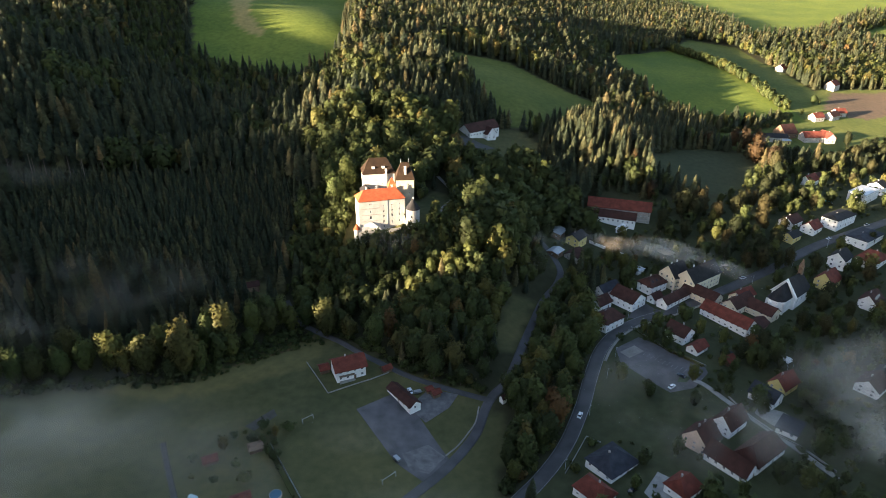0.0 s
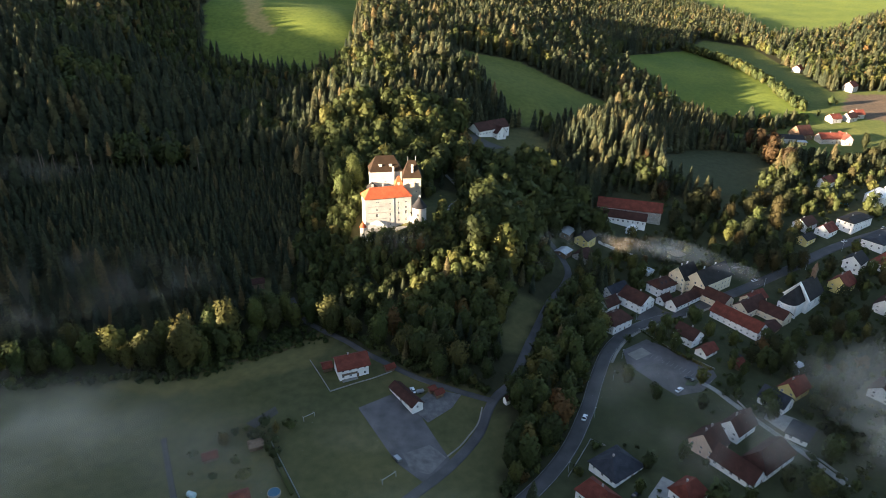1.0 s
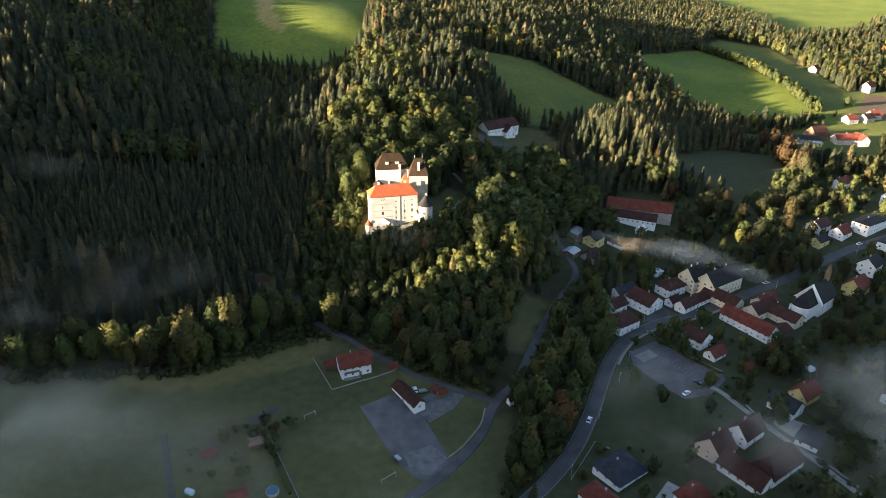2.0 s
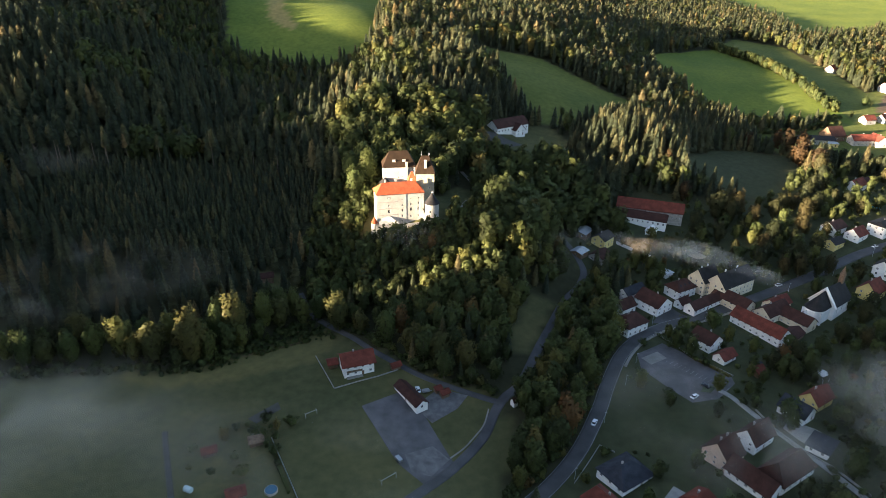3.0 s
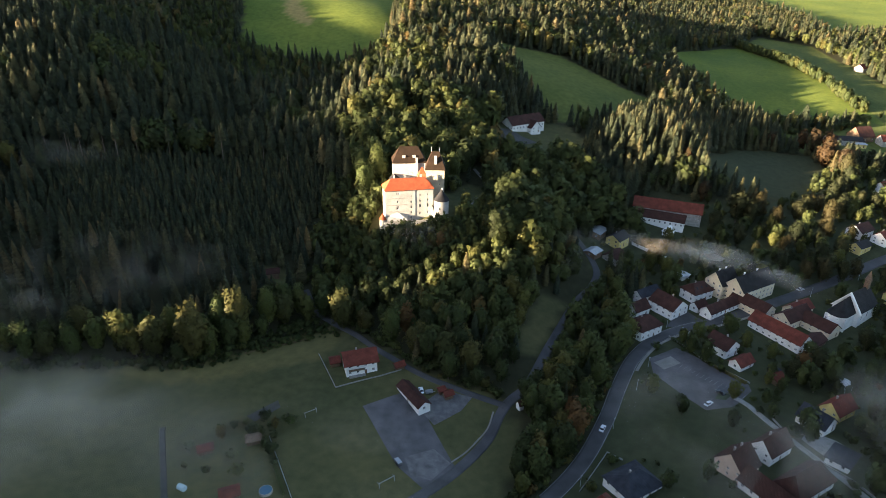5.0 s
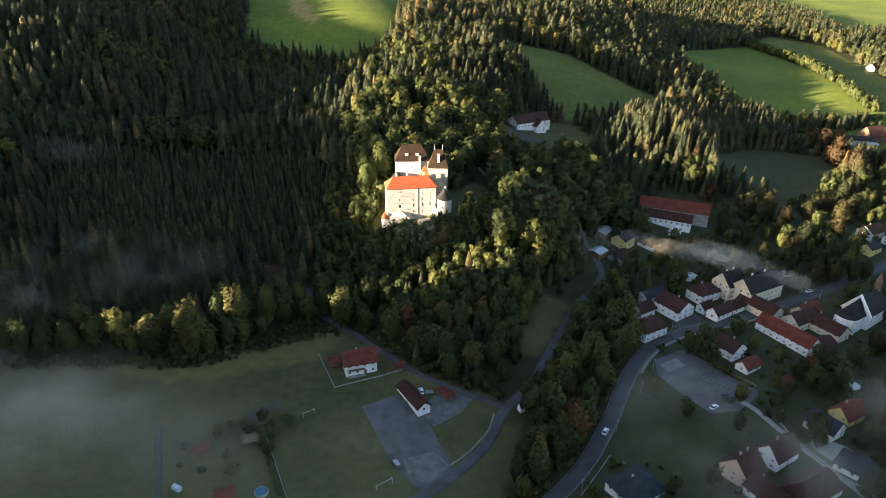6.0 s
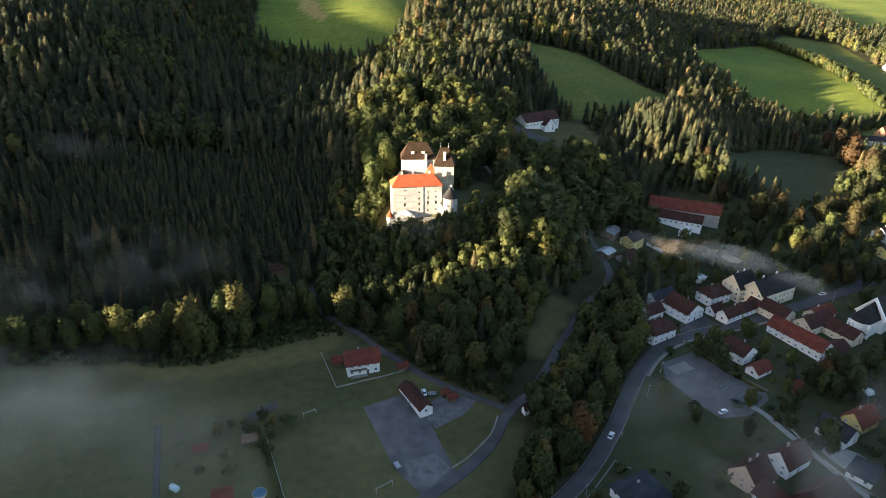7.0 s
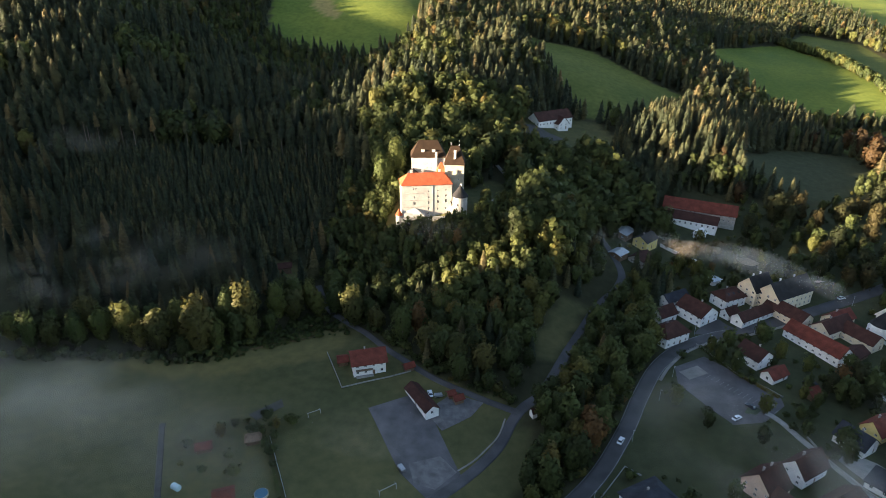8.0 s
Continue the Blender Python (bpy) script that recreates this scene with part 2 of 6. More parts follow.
FIELD_FAR_E = [(640, 1060), (800, 1180), (1300, 1180), (1300, 900), (700, 900)]
PLOUGHED = [(402.4, 673.9), (442.4, 736.1), (640, 765), (600, 720), (435.1, 649.7), (415.5, 654.9)]
FIELD_HEDGE = [(303.8, 893.6), (321.8, 828.9), (333.9, 744.2), (346.4, 673.5), (342.8, 637.9), (362.6, 633.6), (361.7, 673.4), (356.1, 742.7), (345.8, 825.6), (323.9, 931.7)]
VERGE = [(14, 160), (24, 172), (25, 190), (27, 202), (29, 214), (29, 224), (20, 222), (15, 208), (3, 188), (-8, 168)]
MEADOW_E = [(160, 470), (172, 500), (200, 538), (232, 548), (262, 540), (262, 500), (250, 470), (235, 452), (197, 445)]
VALE_E = [(358.8, 665.5), (440.2, 753.2), (640, 765), (560, 560), (420, 500), (300, 520), (262, 545), (244, 560), (245.3, 598.3), (297, 605.8), (332.9, 626.6)]
SPORTS = [(-190, 120), (-184, 214), (-166, 223), (-146, 229), (-123, 234), (-102, 247), (-82, 268), (-66, 277), (-52, 272), (-38, 258), (-20, 246), (3, 238), (20, 234), (24, 226), (20, 205), (22, 170), (20, 120)]
TOWN = [(40, 120), (32, 172), (44, 190), (54, 203), (65, 226), (74, 246), (84, 268), (80, 290), (82, 318), (96, 326), (84, 345), (68, 345), (62, 372), (100, 388), (96, 420), (118, 440), (160, 440), (200, 440), (270, 500), (420, 500), (600, 600), (600, 120)]
BARNYARD = [(4, 455), (34, 446), (70, 465), (78, 500), (66, 528), (40, 528), (12, 505)]
CASTLE_YARD = [(-57, 330), (-48, 328), (-20, 333), (-9, 333), (-6, 352), (2, 352), (6, 398), (-8, 398), (-14, 376), (-52, 380)]
GLADE = [(-110, 297), (-98, 294), (-92, 304), (-104, 309)]
LAWN_LANE = [(26, 264), (30, 284), (37, 303), (46, 310), (53, 308), (44, 284), (38, 264)]

# bank whose grass is coloured paler and yellower, in place of weak sun
SUNLIT_BANK = [(-150, 222), (-130, 222), (-105, 228), (-80, 240), (-62, 250), (-56, 268), (-66, 277), (-82, 268), (-102, 247), (-123, 234), (-146, 229)]
MOWN = [(-232, 900), (-232, 730), (-208, 664), (-178, 640), (-176, 650), (-200, 690), (-214, 740), (-205, 900)]


def inside(x, y, poly):
    x, y = np.asarray(x, float), np.asarray(y, float)
    res = np.zeros(x.shape, bool)
    for (x0, y0), (x1, y1) in zip(poly, poly[1:] + poly[:1]):
        c = (y0 > y) != (y1 > y)
        with np.errstate(divide="ignore", invalid="ignore"):
            res ^= c & (x < (x1 - x0) * (y - y0) / (y1 - y0 if y1 != y0 else 1e-9) + x0)
    return res


OPEN = [FIELD_NW, FIELD_HEDGE, VERGE, MEADOW_MID, FIELD_E, FIELD_STRIP, FIELD_FAR, FIELD_FAR_E, PLOUGHED, MEADOW_E, VALE_E, SPORTS, TOWN, BARNYARD, CASTLE_YARD, GLADE, LAWN_LANE]


def is_open(x, y):
    res = np.zeros(np.shape(x), bool)
    for poly in OPEN:
        res |= inside(x, y, poly)
    return res


# ---- the ground: one sheet to the horizon ----
def knots(lo, a, b, hi, step):
    fine = np.arange(a, b + step / 2, step)
    out = [a - step * 1.35 ** k * 3 for k in range(1, 40)]
    out2 = [b + step * 1.35 ** k * 3 for k in range(1, 40)]
    return np.array(sorted(v for v in out if v > lo) + list(fine) + [v for v in out2 if v < hi])


def build_ground():
    xs, ys = knots(-6000, -460, 560, 6000, 5.0), knots(-3000, 10, 1000, 7000, 5.0)
    gx, gy = np.meshgrid(xs, ys)
    z = height(gx, gy)
    v = np.stack([gx, gy, z], -1).reshape(-1, 3)
    nx, ny = len(xs), len(ys)
    i = np.arange((ny - 1) * (nx - 1))
    a = (i // (nx - 1)) * nx + i % (nx - 1)
    f = np.stack([a, a + 1, a + nx + 1, a + nx], -1)
    ob = mesh_np("ground", v, f, M_GROUND)
    for name, val in (("wood", ~is_open(gx, gy)), ("plough", inside(gx, gy, PLOUGHED)),
                      ("mown_and_sunlit", np.maximum(inside(gx, gy, MOWN), 0.3 * inside(gx, gy, SUNLIT_BANK))),
                      ("rich", (inside(gx, gy, FIELD_E) | inside(gx, gy, FIELD_HEDGE) | inside(gx, gy, FIELD_FAR) | inside(gx, gy, FIELD_NW) | inside(gx, gy, FIELD_FAR_E)) + (0.55 * (inside(gx, gy, MEADOW_MID) | inside(gx, gy, FIELD_STRIP) | (inside(gx, gy, VALE_E) & ~inside(gx, gy, PLOUGHED))))),
                      # MEADOW_E shares the village's darkened grass, for the shade it lacks
                      ("town", inside(gx, gy, TOWN) | inside(gx, gy, MEADOW_E))):
        ob.data.attributes.new(name, "FLOAT", "POINT").data.foreach_set("value", val.ravel().astype(np.float32))
    ob.data.shade_smooth()
    return tagged(ob, "grass valley floor and meadows with bare forest floor under the woods", "ground", kind="structure")


def ground_material():
    m, nt, b = nodes_of("ground_cover")
    pos = nt.nodes.new("ShaderNodeNewGeometry").outputs["Position"]
    n1, n2, n3 = noise_of(nt, 0.02, 5, pos), noise_of(nt, 0.25, 5, pos), noise_of(nt, 2.5, 3, pos)

    def attr(n):
        a = nt.nodes.new("ShaderNodeAttribute")
        a.attribute_name = n
        return a.outputs["Fac"]

    grass = ramp_of(nt, [(0.3, (0.060, 0.064, 0.028)), (0.5, (0.084, 0.082, 0.036)), (0.7, (0.116, 0.104, 0.045))])
    nt.links.new(n1.outputs[0], grass.inputs[0])
    rich = ramp_of(nt, [(0.3, (0.078, 0.112, 0.022)), (0.7, (0.122, 0.15, 0.027))])
    nt.links.new(n1.outputs[0], rich.inputs[0])
    speck = ramp_of(nt, [(0.3, (0.75, 0.78, 0.75)), (0.7, (1.2, 1.15, 1.1))])
    nt.links.new(n2.outputs[0], speck.inputs[0])
    # darker, cooler grass: the shade of village and MEADOW_E put into colour
    col = mix_of(nt, grass.outputs[0], (0.050, 0.055, 0.028), attr("town"))
    col = mix_of(nt, col, rich.outputs[0], attr("rich"))
    # tan of the cut strip; a part of it paints the bank's sunlight
    col = mix_of(nt, col, (0.24, 0.19, 0.07), attr("mown_and_sunlit"))
    col = mix_of(nt, col, (0.11, 0.08, 0.055), attr("plough"))
    col = mix_of(nt, col, (0.042, 0.042, 0.022), attr("wood"))
    col = mix_of(nt, col, speck.outputs[0], 0.8, "MULTIPLY")
    nt.links.new(col, b.inputs["Base Color"])
    b.inputs["Roughness"].default_value = 0.95
    b.inputs["Specular IOR Level"].default_value = 0.1
    bp = nt.nodes.new("ShaderNodeBump")
    bp.inputs["Strength"].default_value, bp.inputs["Distance"].default_value = 0.5, 0.3
    nt.links.new(n3.outputs[0], bp.inputs["Height"])
    nt.links.new(bp.outputs[0], b.inputs["Normal"])
    return m


M_GROUND = ground_material()
build_ground()


# ---- roads and paved places ----
def spline(points, step=2.0):
    p = np.array(points, float)
    q = np.vstack([2 * p[0] - p[1], p, 2 * p[-1] - p[-2]])
    out = []
    for k in range(len(p) - 1):
        a, b, c, d = q[k:k + 4]
        n = max(2, int(np.hypot(*(c - b)) / step))
        t = np.arange(n)[:, None] / n
        out.append(0.5 * (2 * b + (c - a) * t + (2 * a - 5 * b + 4 * c - d) * t ** 2 + (3 * b - a - 3 * c + d) * t ** 3))
    return np.vstack(out + [p[-1:]])


def ribbon(name, points, width, material, label, lift=0.14, shift=0.0, thick=0.3, category="road"):
    """A strip of paving that follows the ground."""
    c = spline(points)
    d = np.gradient(c, axis=0)
    nrm = np.stack([-d[:, 1], d[:, 0]], -1) / np.hypot(d[:, 0], d[:, 1])[:, None]
    offs = np.linspace(-width / 2, width / 2, 6) + shift
    rows = c[:, None] + nrm[:, None] * offs[None, :, None]
    z = height(rows[..., 0], rows[..., 1]) + lift
    top = np.concatenate([rows, z[..., None]], -1)
    low = top[:, [-1, 0]].copy()
    low[..., 2] -= thick
    v = np.concatenate([top, low], 1)                 # 6 on top, then right foot, left foot
    n, k = len(c), 8
    ring = np.array([0, 1, 2, 3, 4, 5, 6, 7])
    f = []
    for j in range(8):
        a, b2 = ring[j], ring[(j + 1) % 8]
        i = np.arange(n - 1) * k
        f.append(np.stack([i + a, i + k + a, i + k + b2, i + b2], -1)[:, ::-1])
    ob = mesh_np(name, v.reshape(-1, 3), np.vstack(f), material)
    return tagged(ob, label, category, kind="structure")


def paved(name, poly, material, label, lift=0.1):
    """A paved place with an edge of its own."""
    bm = bmesh.new()
    bm.faces.new([bm.verts.new((x, y, 0)) for x, y in poly])
    bmesh.ops.triangulate(bm, faces=bm.faces[:])
    for _ in range(3):
        bmesh.ops.subdivide_edges(bm, edges=bm.edges[:], cuts=1, use_grid_fill=True)
    ext = bmesh.ops.extrude_face_region(bm, geom=bm.faces[:])
    up = {v for v in ext["geom"] if isinstance(v, bmesh.types.BMVert)}
    for v in bm.verts:
        v.co.z = g(v.co.x, v.co.y) + (lift if v in up else lift - 0.3)
    bmesh.ops.recalc_face_normals(bm, faces=bm.faces[:])
    return tagged(part(name, bm, material, None), label, "pavement", kind="structure")


MAIN = [(10, 150), (31, 176), (40, 187), (52, 204), (63, 226), (70, 244), (80, 267), (92, 284), (106, 294), (124, 302), (143, 313), (174, 333), (210, 355), (245, 377), (307, 408), (420, 470)]
ribbon("road", MAIN, 6.6, M_ASPHALT, "dark asphalt main road curving through the village")
SIDE = [(-22, 158), (-10, 173), (3, 190), (15, 210), (20, 225), (24, 233), (32, 244), (43, 274), (56, 308), (67, 327), (71, 341), (67, 356), (60, 372)]
ribbon("road", SIDE, 4.2, M_ASPHALT, "narrow asphalt lane between lawn and wood", 0.12)
LANE = [(22, 230), (3, 235), (-16, 242), (-36, 256), (-51, 270), (-65, 280), (-75, 287), (-84, 300)]
ribbon("road", LANE, 3.0, M_ASPHALT, "narrow lane along the foot of the castle wood", 0.16)
ribbon("path", [(117, 241), (121, 237), (128, 223), (141, 199), (150, 180)], 2.6, M_CONCRETE, "pale concrete path between gardens", 0.16)
paved("pavement", [(-36, 219), (-22, 229), (-9, 217), (5, 193), (-6, 181), (-17, 190)], M_COURT, "worn asphalt sports court beside the lawn", 0.1)
paved("pavement", [(-14, 222), (-5, 234), (8, 232), (4, 224), (-6, 214)], M_PALE, "worn gravel yard beside the long hut", 0.13)
PARKING = [(87.6, 268.2), (101.6, 278.0), (125.8, 251.3), (125.7, 246.8), (115.2, 235.2), (103.3, 232.2), (96.9, 240.0), (86.8, 255.5)]
paved("pavement", PARKING, M_COURT, "asphalt parking ground beside the road", 0.1)


# ---- houses ----
def solid_roof(L, W, eave, rise, over, inset, axis, thick=0.22):
    """A closed roof shell over a rectangle L x W, its ridge along x (axis u) or y (axis v); inset: how far the hips draw the ridge in."""
    a, b = (L, W) if axis == "u" else (W, L)
    drop = rise * over / (b / 2)
    e = 0.0 if inset else over
    x0, x1, y0, y1 = -over, a + over, -over, b + over
    tops = [(x0, y0, eave - drop), (x1, y0, eave - drop), (x1, y1, eave - drop), (x0, y1, eave - drop),
            (inset - e, b / 2, eave + rise), (a - inset + e, b / 2, eave + rise)]
    bm = bmesh.new()

    def put(p, dz):
        p = p if axis == "u" else (p[1], p[0], p[2])
        return bm.verts.new((p[0], p[1], p[2] + dz))

    t, u = [put(p, thick) for p in tops], [put(p, 0) for p in tops]
    for q in ((0, 1, 5, 4), (2, 3, 4, 5), (1, 2, 5), (3, 0, 4)):
        if len(q) == 3 and not inset:
            continue
        bm.faces.new([t[k] for k in q])
        bm.faces.new([u[k] for k in reversed(q)])
    rim = ((0, 1), (1, 2), (2, 3), (3, 0)) if inset else ((0, 1), (2, 3), (1, 5), (5, 2), (3, 4), (4, 0))
    for k, l in rim:
        bm.faces.new([u[k], u[l], t[l], t[k]])
    bmesh.ops.recalc_face_normals(bm, faces=bm.faces[:])
    return bm


def wall_side(bm, p0, p1, z0, z1, holes, reveal=0.22):
    """One side of a house from p0 to p1 with real openings; the outside lies to the right of the way."""
    p0, p1 = Vector(p0), Vector(p1)
    d = (p1 - p0).normalized()
    inw = Vector((-d.y, d.x))
    L = (p1 - p0).length
    xs = sorted({0.0, L, *(h[0] for h in holes), *(h[1] for h in holes)})
    zs = sorted({z0, z1, *(h[2] for h in holes), *(h[3] for h in holes)})

    def P(s, z, depth=0.0):
        q = p0 + d * s + inw * depth
        return (q.x, q.y, z)

    for a, b in zip(xs, xs[1:]):
        for c, e in zip(zs, zs[1:]):
            ms, mz = (a + b) / 2, (c + e) / 2
            if any(h[0] < ms < h[1] and h[2] < mz < h[3] for h in holes):
                continue
            bm.faces.new([bm.verts.new(P(*q)) for q in ((a, c), (b, c), (b, e), (a, e))])
    for a, b, c, e in holes:
        for q in (((a, c), (a, e)), ((a, e), (b, e)), ((b, e), (b, c)), ((b, c), (a, c))):
            bm.faces.new([bm.verts.new(v) for v in (P(*q[0]), P(*q[1]), P(*q[1], reveal), P(*q[0], reveal))])


WINDOW_MESHES = {}


def window_mesh(w, h, door=False):
    """Frame with bars, and its pane, centred on the opening's foot; y points into the house."""
    key = (round(w, 2), round(h, 2), door)
    if key not in WINDOW_MESHES:
        bm, t = bmesh.new(), 0.09
        box_into(bm, -w / 2, w / 2, 0.1, 0.2, 0, t)
        box_into(bm, -w / 2, w / 2, 0.1, 0.2, h - t, h)
        for x in (-w / 2, w / 2 - t) + (() if door else (-t / 2,)):
            box_into(bm, x, x + t, 0.1, 0.2, t, h - t)
        fr = bpy.data.meshes.new("window_frame")
        bm.to_mesh(fr), bm.free()
        fr.materials.append(M_WOOD if door else M_FRAME)
        bm = box(-w / 2 + t, w / 2 - t, 0.15, 0.18, t, h - t)
        pa = bpy.data.meshes.new("pane")
        bm.to_mesh(pa), bm.free()
        pa.materials.append(M_WOOD if door else M_GLASS)
        WINDOW_MESHES[key] = fr, pa
    return WINDOW_MESHES[key]


def add_window(parent, p0, p1, s, z, w, h, door=False):
    fr, pa = window_mesh(w, h, door)
    d = (Vector(p1) - Vector(p0)).normalized()
    q = Vector(p0) + d * s
    ob = new("door" if door else "window", fr)
    ob.parent = parent
    ob.matrix_local = Matrix.Translation((q.x, q.y, z)) @ Matrix.Rotation(math.atan2(d.y, d.x), 4, "Z")
    o2 = new("door_leaf" if door else "pane", pa)
    o2.parent = ob
    return ob


def openings(L, eave, win, gap, floors, first=1.0, door=False):
    """Rows of openings along a side: (centre, foot, width, height, is a door)."""
    w, h = win
    n = max(0, int((L - 1.2) / gap))
    out = []
    if n:
        step = L / n
        fl = eave / max(1, floors)
        for k in range(floors):
            z = k * fl + first * min(1, fl / 2.8)
            hh = min(h, fl - first - 0.35 if fl > 2 else fl * 0.5)
            for j in range(n):
                if door and k == 0 and j == n // 2:
                    out.append((step * (j + 0.5), 0.05, 1.1, 2.1, True))
                else:
                    out.append((step * (j + 0.5), z, w, hh, False))
    return out


PLOTS = []


def house(name, corner, angle, L, W, eave, rise, roof, wall, label, axis="u", inset=0.0, over=0.6, floors=2, gap=3.0, win=(1.1, 1.35),
          chimneys=1, sides="uvUV", base=None, category="house", skylights=0, door="u", attic=True, grid=None):
    """A house whose corner next to the viewer is at (x, y); u runs along the angle, v a quarter turn to the left of it.
    sides: which sides have windows: u and v meet in the corner, U and V lie opposite."""
    c, s = math.cos(radians(angle)), math.sin(radians(angle))
    feet = [g(corner[0] + c * a - s * b, corner[1] + s * a + c * b) for a in (0, L) for b in (0, W)]
    z0 = max(feet) * 0.5 + min(feet) * 0.5 if base is None else base
    low = min(feet) - z0 - 0.6
    ob = thing(name, pose(corner[0], corner[1], z0, 0, 0, angle), label, category)
    PLOTS.append((corner[0] + (c * L - s * W) / 2, corner[1] + (s * L + c * W) / 2, math.hypot(L, W) / 2))
    quad = {"u": ((0, 0), (L, 0)), "V": ((L, 0), (L, W)), "U": ((L, W), (0, W)), "v": ((0, W), (0, 0))}
    bm = bmesh.new()
    for k, (p0, p1) in quad.items():
        ln = (Vector(p1) - Vector(p0)).length
        op = openings(ln, eave, win, gap, floors, door=(k == door)) if k in sides else []
        if grid and k in grid:
            op = [(*o, False) for o in grid[k]]
        wall_side(bm, p0, p1, low, eave, [(m - w / 2, m + w / 2, z, z + h) for m, z, w, h, _ in op])
        for m, z, w, h, dr in op:
            add_window(ob, p0, p1, m, z, w, h, dr)
    ends = (("v", "V") if axis == "u" else ("u", "U")) if not inset else ()
    for k in ends:
        p0, p1 = quad[k]
        mid = ((p0[0] + p1[0]) / 2, (p0[1] + p1[1]) / 2)
        bm.faces.new([bm.verts.new((*p, z)) for p, z in ((p0, eave), (p1, eave), (mid, eave + rise))])
        if attic and rise > 2.6 and k in sides:
            ln = (Vector(p1) - Vector(p0)).length
            d = (Vector(p1) - Vector(p0)).normalized()
            for off in ((-0.9, 0.9) if ln > 8 else (0,)):
                w = add_window(ob, p0, p1, ln / 2 + off, eave + 0.3, 0.8, min(1.1, rise * 0.35))
                w.matrix_local = Matrix.Translation((d.y * 0.19, -d.x * 0.19, 0)) @ w.matrix_local
    part("wall", bm, wall, ob)
    part("roof", solid_roof(L, W, eave, rise, over, inset, axis), roof, ob)
    a, b = (L, W) if axis == "u" else (W, L)
    for k in range(chimneys):
        x = a * (0.3 + 0.4 * k) if chimneys > 1 else a * 0.42
        y = b / 2 + 0.9
        x, y = (x, y) if axis == "u" else (y, x)
        bm = box(x - 0.3, x + 0.3, y - 0.3, y + 0.3, eave + rise - 1.4, eave + rise + 0.6)
        box_into(bm, x - 0.38, x + 0.38, y - 0.38, y + 0.38, eave + rise + 0.6, eave + rise + 0.7)
        part("chimney", bm, M_CHIM if "manor" not in name else M_PLASTER, ob)
    for k in range(skylights):
        x = a * (0.25 + 0.5 * k / max(1, skylights - 1))
        sl = math.atan2(rise, b / 2)
        z = eave + rise * 0.45 + 0.24
        bm = box(-0.5, 0.5, -0.7, 0.7, 0, 0.06)
        bm.transform((pose(x, b * 0.225, z, math.degrees(sl)) if axis == "u" else pose(b * 0.225, x, z, 0, -math.degrees(sl), 0)))
        part("skylight", bm, M_GLASS, ob)
    return ob


FIRST_HOUSE = house("house", (-46.9, 236.3), 24, 13.6, 10.5, 6.0, 3.2, M_TRED, M_PLASTER, "white two-storey house with a red tiled roof beside the sports lawn", over=1.0, floors=2)
house("long_hut", (-12.8, 217.6), 39, 5.6, 17.5, 2.8, 1.9, M_TBROWN, M_PLASTER, "long low white hut with a red-brown roof beside the court", axis="v", floors=1, chimneys=0, over=0.5, category="hut", door="v")
house("town_house", (86, 283.3), 37, 14.4, 10.9, 5.6, 3.6, M_TBROWN, M_PLASTER, "white town house with a brown hipped roof at the road", inset=3.5)
house("town_house", (87.2, 303.9), 38, 10, 8, 4.2, 3.4, M_TBROWN, M_PLASTER, "small white gabled house with a brown roof", chimneys=0)
house("town_house", (91.9, 316.9), 38, 14.3, 7, 4.2, 2.6, M_TGREY, M_PLASTER, "white house with dark panels on its roof")
house("town_house", (104.7, 303.3), 38, 11.8, 15, 5.0, 4.2, M_TBROWN, M_PLASTER, "large brown-roofed white house with wide doors", axis="v")
house("town_house", (119.5, 319.4), 34, 13.6, 10, 5.4, 3.4, M_TBROWN, M_PLASTER, "white house with a brown hipped roof and skylights", inset=3, skylights=3)
house("outbuilding", (119.1, 310.3), 40, 7.5, 5, 3.0, 2.2, M_TBROWN, M_PLASTER, "small white outbuilding with a brown roof", floors=1, chimneys=0, category="shed")
house("town_house", (123.7, 303.6), 38, 23.6, 6.5, 3.6, 2.8, M_TBROWN, M_PLASTER, "long low white house with a brown roof along the road", floors=1)
house("manor", (143.2, 318.9), 36, 26, 12, 8.2, 6.0, M_TDARK, M_CREAM, "large cream manor with a steep dark roof and white chimneys", floors=3, chimneys=2)
house("manor", (134.5, 325.5), 36, 13, 11, 8.0, 6.0, M_TDARK, M_CREAM, "cream rear wing of a manor with a steep dark roof", floors=3, chimneys=2)
house("house", (121.2, 269.5), 37, 9.5, 11, 4.8, 3.6, M_TBROWN, M_PLASTER, "white house with a dark brown roof behind the parking ground", axis="v")
house("garage", (125, 260.1), 38, 9.5, 6, 2.8, 2.4, M_TRED, M_PLASTER, "small white garage with a bright red roof", floors=1, chimneys=0)
house("row_house", (156.9, 278.9), 36, 9, 27, 4.6, 3.8, M_TRED, M_PLASTER, "long white row house with a red-brown roof", axis="v", chimneys=2)
house("courtyard_house", (160, 299), 36, 18, 9, 4.4, 3.6, M_TBROWN, M_CREAM, "old brown-roofed courtyard house", chimneys=1)
house("courtyard_house", (150, 306), 36, 9, 20, 4.4, 3.4, M_TBROWN, M_CREAM, "old brown-roofed courtyard wing", axis="v", chimneys=0)
house("courtyard_house", (176, 293), 36, 9, 15, 4.2, 3.4, M_TBROWN, M_CREAM, "brown-roofed wing of an old courtyard house", axis="v", chimneys=1)
house("courtyard_house", (167, 309), 36, 14, 8, 4.0, 3.2, M_TRED, M_CREAM, "red-roofed wing of an old courtyard house", chimneys=1)
house("outbuilding", (167.2, 284), 42, 9, 7, 2.6, 2.0, M_TBROWN, M_WOOD, "low brown-roofed wooden shed", floors=1, chimneys=0, category="shed")
